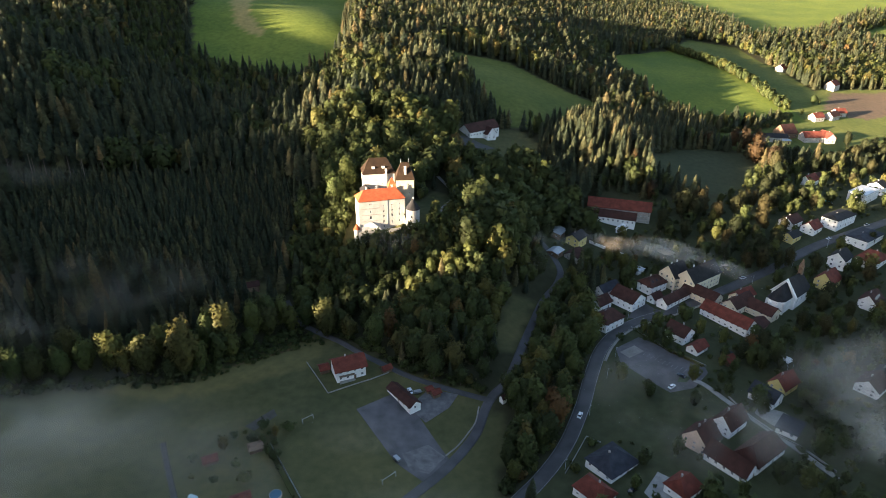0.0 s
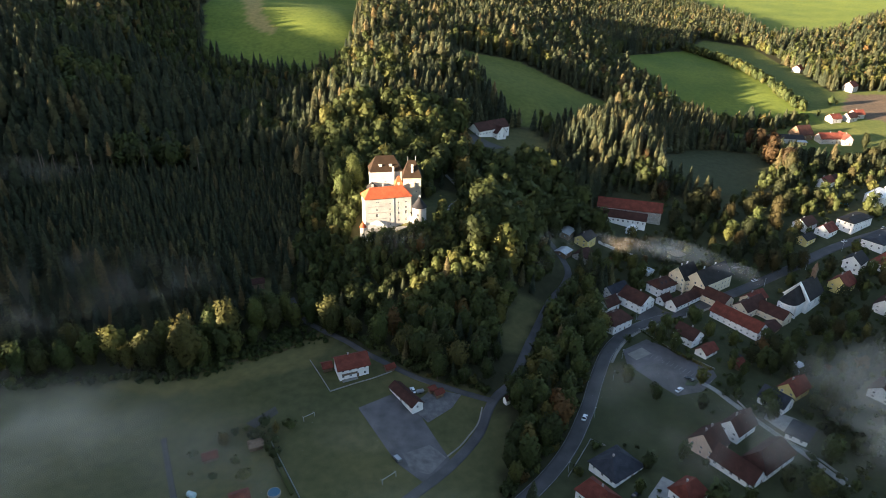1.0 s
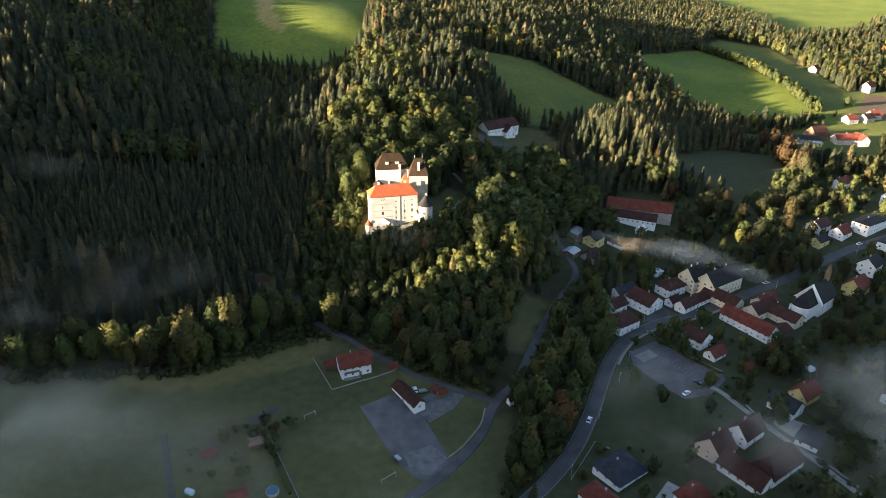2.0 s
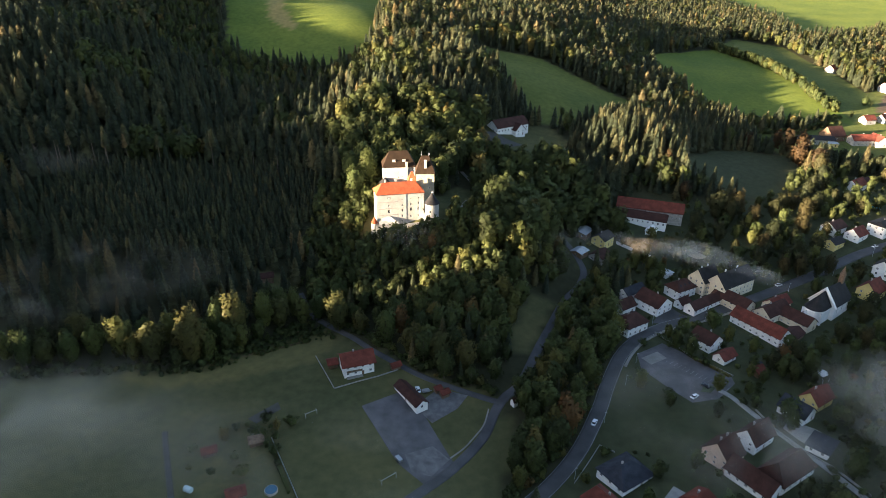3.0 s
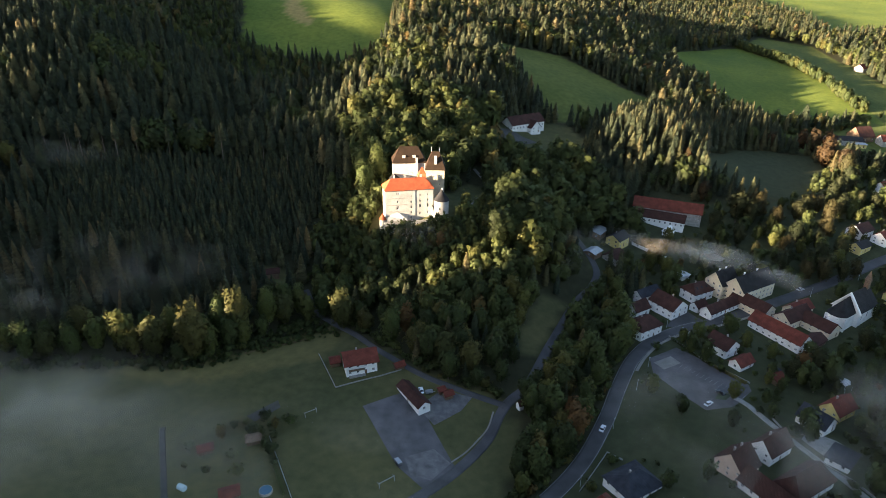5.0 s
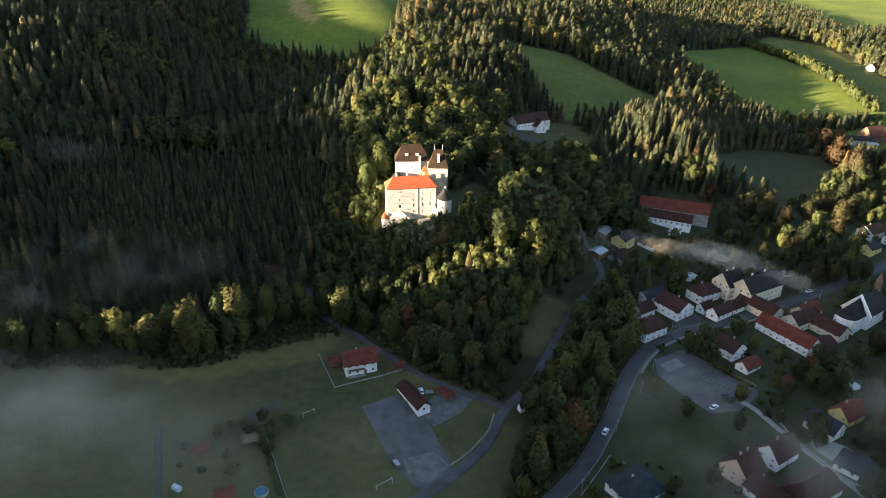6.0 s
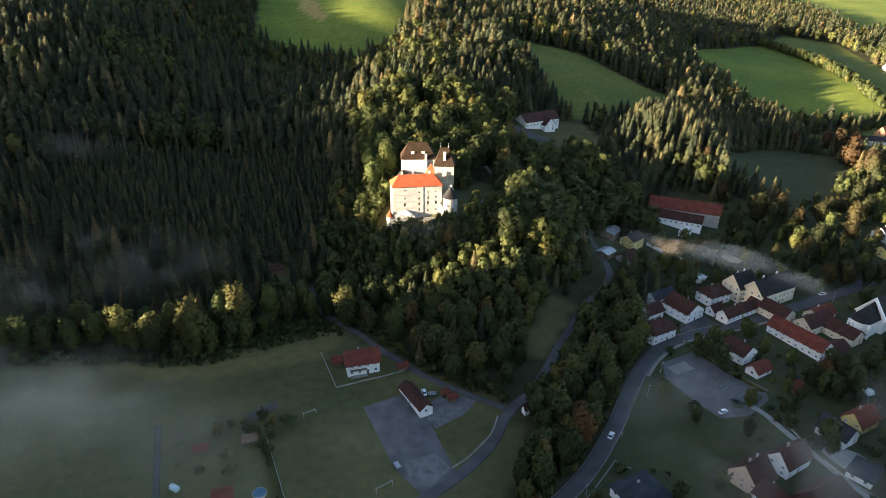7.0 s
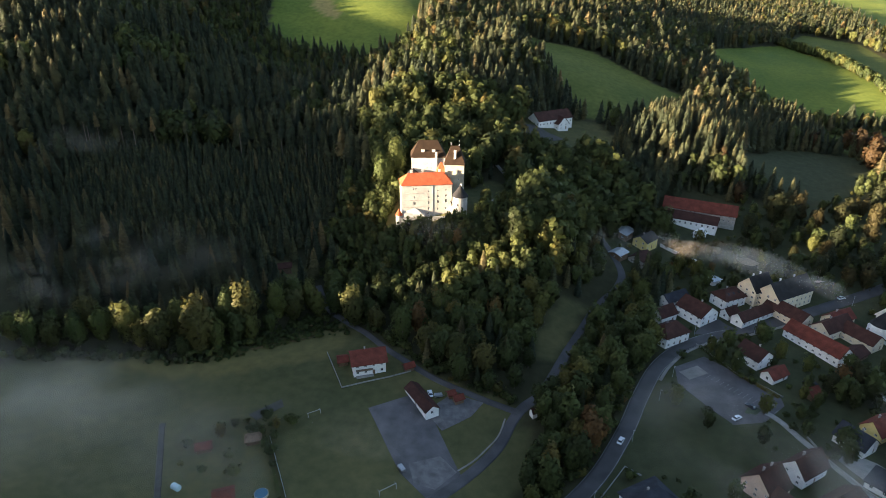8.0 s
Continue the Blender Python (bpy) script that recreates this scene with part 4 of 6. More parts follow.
def stem(H, r0, limbs=0, R=3, seed=0):
    """A tapered trunk of six sides, with limbs that fork off."""
    r = np.random.default_rng(seed)
    V, F = [], []

    def tube(a, b, ra, rb, k=6):
        a, b = np.array(a, float), np.array(b, float)
        d = (b - a) / np.linalg.norm(b - a)
        u = np.cross(d, (0.3, 0.9, 0.1))
        u /= np.linalg.norm(u)
        w = np.cross(d, u)
        n = len(V)
        for p, rad in ((a, ra), (b, rb)):
            for j in range(k):
                t = 2 * math.pi * j / k
                V.append(p + rad * (u * math.cos(t) + w * math.sin(t)))
        for j in range(k):
            l = (j + 1) % k
            F.append((n + j, n + l, n + k + l, n + k + j))

    tube((0, 0, -0.8), (0, 0, H * 0.5), r0, r0 * 0.62)
    tube((0, 0, H * 0.5), (0.1, 0.1, H * 0.92), r0 * 0.62, r0 * 0.12)
    for j in range(limbs):
        a, h = j * 2.4 + r.uniform(0, 1), H * r.uniform(0.25, 0.5)
        tube((0, 0, h), (math.cos(a) * R * 0.6, math.sin(a) * R * 0.6, h + H * 0.25), r0 * 0.4, r0 * 0.1, 5)
    return np.array(V), np.array(F), None


def scatter(step, box4, keep, seed):
    r = np.random.default_rng(seed)
    x0, x1, y0, y1 = box4
    gx, gy = np.meshgrid(np.arange(x0, x1, step), np.arange(y0, y1, step * 0.87))
    gx = gx + (np.arange(gx.shape[0])[:, None] % 2) * step / 2
    gx = gx + r.uniform(-0.38, 0.38, gx.shape) * step
    gy = gy + r.uniform(-0.38, 0.38, gy.shape) * step
    x, y = gx.ravel(), gy.ravel()
    k = keep(x, y)
    return np.stack([x[k], y[k]], -1)


def near_line(x, y, pts, d):
    c = spline(pts, 3.0)
    res = np.zeros(np.shape(x), bool)
    for px, py in c:
        res |= (x - px) ** 2 + (y - py) ** 2 < d * d
    return res


PLANTATION = [(-242, 340), (-185, 372), (-120, 388), (-86, 392), (-80, 377), (-93, 339), (-107, 306), (-149, 286), (-190, 285), (-226, 300)]
HILL_MIX = [(-80, 308), (-60, 327), (-75, 373), (-98, 438), (-80, 482), (6, 507), (49, 474), (90, 440), (100, 388), (72, 357), (84, 318), (80, 290), (84, 268), (65, 226), (44, 190), (30, 168), (20, 168), (24, 228), (5, 238), (-20, 246), (-66, 279), (-90, 296)]


def in_view(x, y, margin=0):
    return (x > -0.80 * y - 12 - margin) & (x < 0.86 * y + 30 + margin)


def free(x, y):
    return ~is_open(x, y) & ~near_line(x, y, SIDE, 4.8) & ~near_line(x, y, [(p[0] - 4, p[1] + 1) for p in SIDE[4:11]], 5.5) & ~near_line(x, y, MAIN, 6) & ~near_line(x, y, LANE, 3.8)


WOODS = (-470, 620, 160, 1120)
PINE_EDGE = [(-250, 342), (-215, 360), (-185, 374), (-150, 386), (-118, 394)]
mixed = lambda x, y: inside(x, y, HILL_MIX)
young = lambda x, y: inside(x, y, PLANTATION) & ~near_line(x, y, PINE_EDGE, 2.5)
front = lambda x, y: near_line(x, y, [(-200, 212), (-166, 228), (-146, 236), (-123, 242), (-102, 256), (-84, 276), (-70, 288)], 11)
HEDGE = [(307.2, 904.8), (341.2, 818.1), (351.4, 739.8), (356.8, 665.4)]
APRON = [(-88, 318), (-54, 306), (-30, 300), (2, 306), (14, 320), (14, 350), (10, 396), (-60, 392), (-90, 376)]
P_con = scatter(6.8, WOODS, lambda x, y: in_view(x, y) & free(x, y) & ~inside(x, y, PLANTATION) & ~mixed(x, y) & ~front(x, y) & ~near_line(x, y, PINE_EDGE, 5) & ~near_line(x, y, HEDGE, 17) & ~inside(x, y, APRON) & (y < 860), 11)
P_far = scatter(9.5, (-300, 900, 860, 1500), lambda x, y: in_view(x, y) & free(x, y), 12)
P_young = scatter(3.6, WOODS, lambda x, y: in_view(x, y, 10) & free(x, y) & young(x, y), 13)

P_mix = scatter(6.8, WOODS, lambda x, y: free(x, y) & mixed(x, y) & ~inside(x, y, APRON), 14)
P_apron = scatter(4.4, (-95, 20, 296, 400), lambda x, y: free(x, y) & inside(x, y, APRON), 17)
P_front = scatter(7.6, WOODS, lambda x, y: in_view(x, y) & free(x, y) & front(x, y), 15)
# added outside the view to cast shade; left out where sun should pass
P_out = scatter(9.0, (-560, -130, 60, 620), lambda x, y: ~in_view(x, y) & free(x, y) & (x < -150) & ((y * 0.899 - x * 0.438 < 252) | (y * 0.899 - x * 0.438 > 366)), 16)


def grow(name, pts, templates, scale, material, label, seed, hue=(2.0, 2.2)):
    """A wood of many trees in one mesh: each tree turned, sized and tinted on its own."""
    if not len(pts):
        return None
    r = np.random.default_rng(seed)
    z = height(pts[:, 0], pts[:, 1])
    pick = r.integers(len(templates), size=len(pts))
    V, F, T, N, n = [], [], [], [], 0
    for k, (tv, tf, tn) in enumerate(templates):
        sel = np.where(pick == k)[0]
        m = len(sel)
        if not m:
            continue
        a, s = r.uniform(0, 6.283, m), r.uniform(*scale, m)
        sw = s * r.uniform(0.88, 1.15, m)
        c, d = np.cos(a), np.sin(a)
        x = (tv[None, :, 0] * c[:, None] - tv[None, :, 1] * d[:, None]) * sw[:, None] + pts[sel, 0][:, None]
        y = (tv[None, :, 0] * d[:, None] + tv[None, :, 1] * c[:, None]) * sw[:, None] + pts[sel, 1][:, None]
        zz = tv[None, :, 2] * s[:, None] + z[sel][:, None]
        V.append(np.stack([x, y, zz], -1).reshape(-1, 3))
        N.append(np.stack([tn[None, :, 0] * c[:, None] - tn[None, :, 1] * d[:, None], tn[None, :, 0] * d[:, None] + tn[None, :, 1] * c[:, None], np.repeat(tn[None, :, 2], m, 0)], -1).reshape(-1, 3))
        F.append((tf[None] + (np.arange(m) * len(tv))[:, None, None] + n).reshape(-1, 4))
        T.append(np.repeat(np.clip(r.beta(*hue, m), 0, 1), len(tv)))
        n += m * len(tv)
    ob = mesh_np(name, np.vstack(V), np.vstack(F), material, None, np.concatenate(T), np.vstack(N))
    return tagged(ob, label, "wood", kind="stuff")


def template_mesh(name, vf, material):
    ob = mesh_np(name, vf[0], vf[1], material, normals=vf[2])
    me = ob.data
    bpy.data.objects.remove(ob)
    return me


def single_trees(name, pts, crowns, trunks, scale, label, group, seed):
    """Trees that stand as things of their own, with a trunk and a crown."""
    r = np.random.default_rng(seed)
    for x, y in pts:
        k, s = int(r.integers(len(crowns))), float(r.uniform(*scale))
        ob = thing(name, pose(x, y, g(x, y), 0, 0, float(r.uniform(0, 360))) @ Matrix.Diagonal((s * float(r.uniform(0.9, 1.12)), s * float(r.uniform(0.9, 1.12)), s, 1)), label, "tree", group)
        for nm, me in (("trunk", trunks[k]), ("crown", crowns[k])):
            o = new(nm, me)
            o.parent = ob


CON_NEAR = [conifer(80 + k, 17, 3.5, 150, 0.05, 0.72) for k in range(6)]
CON_MID = [conifer(100 + k, 17.5, 4.3, 72, 0.16, 0.58) for k in range(8)]
CON_FAR = [conifer(120 + k, 18.5, 5.2, 48, 0.16, 0.48) for k in range(7)]
CON_EDGE = [conifer(110 + k, 16, 4.0, 66, 0.02, 0.68) for k in range(5)]
CON_YOUNG = [conifer(140 + k, 7.6, 2.0, 48, 0.04, 0.6) for k in range(6)]
PINES = [conifer(150 + k, 26, 2.6, 90, 0.6, 0.6) for k in range(5)]
BRO_NEAR = [broadleaf(200 + k, 16, 4.7, 800, 0.95) for k in range(8)]
BRO_MID = [broadleaf(160 + k, 16, 4.7, 280, 1.55) for k in range(8)]
BRO_BACK = [broadleaf(170 + k, 16, 4.9, 230, 1.75) for k in range(8)]
BRO_FAR = [broadleaf(180 + k, 16, 4.9, 110, 2.3) for k in range(8)]
CON_HAZY = [conifer(130 + k, 18, 5.2, 16, 0.2, 0.48) for k in range(5)]
BRO_HAZY = [broadleaf(190 + k, 15, 5.0, 50, 3.4) for k in range(5)]
BUSH = [broadleaf(220 + k, 3.0, 1.9, 60, 0.9, 0.05) for k in range(4)]
CROWN_B = [template_mesh("crown", t, M_BRO1) for t in BRO_NEAR]
TRUNK_B = [template_mesh("trunk", stem(13, 0.34, 4, 3.4, 300 + k), M_BARK) for k in range(8)]
# crowns with the shade put into their leaf colour
CROWN_SHADE = [template_mesh("crown", t, M_SHADE_TONE1) for t in BRO_NEAR]
CROWN_E = [template_mesh("crown", broadleaf(240 + k, 14 + k % 4 * 1.6, 4.4 + (k * 5 % 8) * 0.24, 1700, 0.72, -0.04), M_FRESH1) for k in range(8)]
CROWN_OLIVE = [template_mesh("crown", broadleaf(270 + k, 14.5 + k % 3, 4.8 + (k * 3 % 5) * 0.25, 1600, 0.75, -0.04), M_OLIVE1) for k in range(5)]
CROWN_RUST = [template_mesh("crown", broadleaf(280 + k, 15, 5.0, 600, 1.15, -0.02), M_RUST1) for k in range(3)]
CROWN_H = [template_mesh("crown", broadleaf(250 + k, 15, 5.8, 240, 2.0, -0.04), M_FRESH1) for k in range(8)]
CROWN_C = [template_mesh("crown", t, M_CON1) for t in CON_NEAR]
TRUNK_C = [template_mesh("trunk", stem(15.5, 0.26), M_BARK) for k in range(6)]
CROWN_P = [template_mesh("crown", t, M_CON1) for t in PINES]
TRUNK_P = [template_mesh("trunk", stem(26, 0.3), M_BARK) for k in range(5)]

# the largest trees at the meadow's edge: place and size
EDGE_FRESH = [(-189, 221, 0.95), (-180, 220, 1.05), (-165, 228, 1.0), (-158, 234, 1.25), (-147, 237, 1.5), (-111, 257, 1.35), (-94, 271, 1.3), (-83, 284, 0.9), (-70, 284, 1.2), (-32, 263, 1.2), (-123, 243, 0.7), (-140, 244, 1.1)]
EDGE_OLIVE = [(-174, 224, 1.1), (-167, 239, 1.15), (-133, 237, 1.5), (-117, 240, 1.85), (-104, 259, 1.6), (-87, 274, 1.3), (-58, 275, 1.4), (-46, 272, 0.95), (-20, 255, 1.15), (-6, 250, 1.25), (6, 247, 1.2)]
lot = np.random.default_rng(3)
k = lot.uniform(size=len(P_mix)) < 0.82
P_bro, P_spr = np.vstack([P_mix[k], P_front]), P_mix[~k]
near = P_bro[:, 1] < np.sort(P_bro[:, 1])[150]
free_front = np.array([min(math.hypot(x - a, y - b) for a, b, _ in EDGE_FRESH + EDGE_OLIVE) > 6.5 for x, y in P_bro])
near &= free_front
single_trees("broadleaf_tree", P_bro[near], CROWN_B, TRUNK_B, (0.7, 1.2), "broadleaf tree in early autumn green at the foot of the hill", "broadleaf trees of the wood", 31)
rest = P_bro[~near & free_front]
knoll = inside(rest[:, 0], rest[:, 1], [(-4, 322), (14, 318), (46, 332), (52, 372), (34, 384), (-2, 345)])
grow("broadleaf_wood", rest[(rest[:, 1] < 385) & ~knoll], BRO_MID, (0.65, 1.25), M_BRO, "mixed autumn broadleaf wood on the castle hill", 26)
grow("broadleaf_wood", rest[(rest[:, 1] < 385) & knoll], BRO_BACK, (1.25, 1.75), M_BRO, "tall old broadleaf trees beside the castle", 74)
back = rest[rest[:, 1] >= 385]
back = back[lot.uniform(size=len(back)) < 0.62]
grow("broadleaf_wood", back, BRO_BACK, (1.0, 1.65), M_BRO, "broadleaf wood behind the castle", 34)
near = P_con[:, 1] < np.sort(P_con[:, 1])[200]
single_trees("spruce_tree", P_con[near], CROWN_C, TRUNK_C, (0.7, 1.1), "dark green spruce in the wood above the meadow", "spruces of the wood", 32)
grow("castle_bushes", P_apron, BRO_FAR, (0.35, 0.8), M_BRO, "bushes and young trees round the foot of the castle walls", 39)
single_trees("spruce_tree", P_spr[:95], CROWN_C, TRUNK_C, (0.6, 1.0), "spruce among broadleaf trees below the castle", "spruces of the wood", 33)
grow("conifer_wood", P_spr[95:], CON_MID, (0.6, 1.0), M_CON, "scattered spruces in the castle wood", 27)
rest = P_con[~near]
lofty = inside(rest[:, 0], rest[:, 1], [(105, 462), (160, 465), (175, 505), (205, 545), (240, 565), (235, 615), (180, 600), (115, 540)])
grow("conifer_wood", rest[lofty], CON_EDGE, (1.05, 1.5), M_CON, "tall old spruces above the small meadow, tinted towards gold", 69, (2.4, 1.9))
rest = rest[~lofty]
rim = np.zeros(len(rest), bool)
for dx, dy in ((7, 0), (-7, 0), (0, 7), (0, -7)):
    rim |= is_open(rest[:, 0] + dx, rest[:, 1] + dy)
tall = rim & inside(rest[:, 0], rest[:, 1], [(-40, 720), (-10, 520), (160, 500), (330, 600), (250, 840), (170, 840), (170, 640)])
grow("conifer_wood", rest[tall], CON_EDGE, (0.75, 1.15), M_CON, "tall spruces along the meadow's edge", 37)
grow("conifer_wood", rest[rim & ~tall], CON_EDGE, (0.6, 1.15), M_CON, "spruces with boughs to the ground round the meadows", 35)
rest = rest[~rim]
low = near_line(rest[:, 0], rest[:, 1], [(-270, 690), (-238, 600), (-200, 582), (-150, 566)], 55)
below = rest[low]
round_ones = lot.uniform(size=len(below)) < 0.65
grow("conifer_wood", below[~round_ones], CON_MID, (0.45, 0.75), M_CON, "younger spruces below the upper field", 38)
grow("broadleaf_wood", below[round_ones], BRO_BACK, (0.5, 0.9), M_BRO, "broadleaf trees below the upper field", 48, (2.2, 1.8))
rest = rest[~low]
clump = np.sin(rest[:, 0] * 0.047 + 1.3) * np.cos(rest[:, 1] * 0.041) + lot.uniform(-0.5, 0.5, len(rest)) > 0.72
clump |= (near_line(rest[:, 0], rest[:, 1], [(-215, 560), (-150, 545), (-90, 540), (-70, 580)], 22)) & (lot.uniform(size=len(rest)) < 0.7)
clump &= rest[:, 1] < 600
grow("broadleaf_wood", rest[clump], BRO_BACK, (0.8, 1.3), M_BRO, "clumps of broadleaf trees in the spruce wood", 36)
rest = rest[~clump]
grow("conifer_wood", rest[rest[:, 1] < 560], CON_MID, (0.65, 1.35), M_CON, "dense dark spruce wood on the slope", 21)
far = rest[rest[:, 1] >= 560]
leafy = lot.uniform(size=len(far)) < 0.42 + 0.4 * (far[:, 0] > 290) + 0.3 * (np.sin(far[:, 0] * 0.03) * np.cos(far[:, 1] * 0.027 + 1) > 0.1)
# hue skewed to gold: low sun on the ridge put into the needles
grow("conifer_wood", far[~leafy], CON_FAR, (0.6, 1.4), M_CON, "distant spruces on the ridge, tinted golden to stand for sunlight", 22, (2.4, 1.9))
grow("broadleaf_wood", far[leafy], BRO_FAR, (0.75, 1.25), M_BRO, "broadleaf trees among distant spruces", 29, (2.4, 1.6))
leafy = lot.uniform(size=len(P_far)) < 0.3
# the same golden skew, painting sunlight on the far hills
grow("conifer_wood", P_far[~leafy], CON_HAZY, (0.8, 1.2), M_CON, "far spruces on the hills, tinted golden to stand for sunlight", 23, (2.4, 1.9))
grow("broadleaf_wood", P_far[leafy], BRO_HAZY, (0.8, 1.2), M_BRO, "far broadleaf wood on the hills", 30, (2.6, 1.5))
grow("young_plantation", P_young, CON_YOUNG, (0.7, 1.2), M_CON, "dense plantation of young spruces", 24)
grow("conifer_wood", P_out, CON_HAZY, (0.85, 1.15), M_CON, "unseen spruces added on the sunward slope to cast shade", 25)

strip = scatter(3.8, (-262, -75, 330, 410), lambda x, y: near_line(x, y, PINE_EDGE, 9), 18)
grow("young_plantation", strip, CON_YOUNG, (0.6, 1.3), M_CON, "young spruces under the pines at the wood's edge", 40)

# tall bare-stemmed pines where the old wood meets the plantation
pines = scatter(10.5, (-262, -80, 338, 408), lambda x, y: near_line(x, y, PINE_EDGE, 5), 41)
single_trees("pine_tree", pines, CROWN_P, TRUNK_P, (0.65, 1.1), "tall pine with a bare pale stem at the wood's edge", "pines at the plantation's edge", 42)

# big broadleaf trees along the edge of the meadow: place and size
for spots, crowns, seed in ((EDGE_FRESH, CROWN_E, 60), (EDGE_OLIVE, CROWN_OLIVE, 61)):
    for x, y, k in spots:
        single_trees("broadleaf_tree", [(x, y)], crowns, TRUNK_B, (k * 0.97, k * 1.03), "big broadleaf tree with boughs down to the meadow's edge", "trees at the meadow's edge", seed + abs(int(x)))

# tall old beeches beside the castle
BEECHES = [(24, 341), (31, 335), (21, 330), (36, 346), (27, 326), (-68, 398), (-76, 412), (-60, 388), (-40, 392), (-22, 388), (-6, 416)]
single_trees("beech_tree", BEECHES, CROWN_B, TRUNK_B, (1.25, 1.6), "tall old beech with a golden green crown beside the castle", "beeches round the castle", 59)

single_trees("beech_tree", [(-66, 371), (-60, 380), (-71, 383), (-63, 391)], CROWN_E, TRUNK_B, (1.5, 1.8), "huge beech with a golden green crown behind the castle", "beeches round the castle", 64)
single_trees("beech_tree", [(22, 347), (17, 356), (39, 354), (32, 364), (25, 374), (47, 364), (42, 374), (52, 352)], CROWN_B, TRUNK_B, (1.4, 1.75), "tall dark beech on the crown of the castle hill", "beeches round the castle", 65)

# trees of the village and along its gardens
VILLAGE_TREES = [(130, 297), (192, 278), (210, 292), (214, 284), (180, 262), (186, 253), (195, 254), (217, 273), (231, 294), (215, 261), (152, 250), (138, 248), (133, 279), (151, 262), (173, 272), (170, 252), (168, 234), (176, 231), (137, 217), (116, 240), (93, 229)]
GARDEN_TREES = [(109, 360), (102, 352), (110, 347), (94, 338), (87, 341), (114, 340), (76, 331), (150, 402), (146, 372), (142, 387), (179, 341), (168, 348), (261, 436), (265, 427), (258, 445), (279, 378), (334, 461)]
PARK_TREES = [(205, 417), (213, 424), (222, 428), (232, 436), (221, 410), (226, 418), (194, 387), (200, 366), (214, 372), (182, 365), (185, 377), (197, 354), (174, 354), (206, 350), (186, 349), (206, 384), (214, 395), (238, 446), (246, 456), (256, 466), (262, 478)]
VALE_TREES = [(369.9, 571.2), (375.1, 553.3), (379.7, 539.2), (335, 508), (346, 495), (318, 472), (311, 484), (330, 512), (299, 494), (350, 526), (359, 512), (379.1, 532.7), (398.1, 557.3), (318, 508), (286, 492)]
GREEN = [(152, 407), (185, 382), (177, 361), (195, 349), (229, 394), (192, 362), (178, 398), (236, 426), (109, 356), (199, 282), (194, 250), (201, 260), (209, 304), (190, 287), (132, 295), (157, 263), (253, 439), (242, 404), (146, 258), (160, 238), (251, 333), (219, 316), (206, 378), (213, 352), (168, 376), (158, 350), (162, 390), (205, 400), (190, 410), (240, 436), (226, 345), (236, 330), (222, 300), (228, 283), (247, 284), (262, 322), (206, 240), (184, 240)]
have = VILLAGE_TREES + GARDEN_TREES + PARK_TREES
GREEN = [p for p in GREEN if min(math.hypot(p[0] - q[0], p[1] - q[1]) for q in have) > 5 and all(math.hypot(p[0] - a, p[1] - b) > c + 1 for a, b, c in PLOTS)]
single_trees("broadleaf_tree", GREEN, CROWN_SHADE, TRUNK_B, (0.7, 1.05), "broadleaf tree among the village roofs, green leaves darkened for shade", "garden trees", 50)
single_trees("broadleaf_tree", VILLAGE_TREES, CROWN_B, TRUNK_B, (0.5, 0.9), "garden tree with a rounded green crown", "garden trees", 51)
single_trees("broadleaf_tree", [q for q in GARDEN_TREES if q[1] < 370], CROWN_B, TRUNK_B, (0.6, 0.95), "broadleaf tree between village gardens", "garden trees", 52)
single_trees("broadleaf_tree", [q for q in GARDEN_TREES if q[1] >= 370], CROWN_SHADE, TRUNK_B, (0.55, 0.85), "broadleaf tree beside the outer gardens, green leaves darkened for shade", "garden trees", 75)
single_trees("broadleaf_tree", PARK_TREES, CROWN_SHADE, TRUNK_B, (0.8, 1.15), "large olive-leaved broadleaf tree, its leaves darkened to stand for shade", "park trees", 53)
single_trees("broadleaf_tree", VALE_TREES, CROWN_SHADE, TRUNK_B, (0.75, 1.1), "tall broadleaf tree turning brown along the fields, leaves darkened for shade", "field trees", 54)
single_trees("broadleaf_tree", [(75, 548), (366.3, 650.3), (403.2, 687.4), (399.9, 646.6), (344.1, 625.7), (316.1, 613.6), (303.3, 608.5), (282.6, 611.7), (303.5, 623.7), (269.4, 606.3)], CROWN_B, TRUNK_B, (0.35, 0.6), "small lone tree beside a meadow", "field trees", 55)
for x, y, k in ((168, 417, 1.5), (181, 420, 1.4), (175, 413, 1.2), (262, 517, 1.4), (270, 505, 1.5), (266, 492, 1.4), (265, 548, 1.45), (259, 557, 1.2), (273, 541, 1.35), (278, 552, 1.3), (283, 560, 1.2), (268, 528, 1.35)):
    single_trees("broadleaf_tree", [(x, y)], CROWN_SHADE if y < 500 else CROWN_RUST[:2], TRUNK_B, (k, k * 1.02), "tall broadleaf tree beside a meadow, rusty brown or in shade-darkened leaves", "field trees", int(x) + int(y))
for x, y, k in ((234, 553, 1.0), (152, 440, 1.0), (146, 470, 0.9)):
    single_trees("broadleaf_tree", [(x, y)], CROWN_RUST[2:], TRUNK_B, (k, k * 1.02), "orange autumn tree beside a meadow", "field trees", int(x) + int(y))
single_trees("broadleaf_tree", [(250, 553), (246, 558), (396.7, 687.1)], CROWN_E, TRUNK_B, (0.75, 0.85), "yellow-green tree beside a meadow", "field trees", 73)
hedge = scatter(5.2, (290, 400, 660, 950), lambda x, y: near_line(x, y, HEDGE, 6), 43)
single_trees("hedge_tree", hedge, CROWN_H, TRUNK_B, (0.45, 0.85), "sunlit yellow-green hedge tree between two fields", "hedge trees", 56)
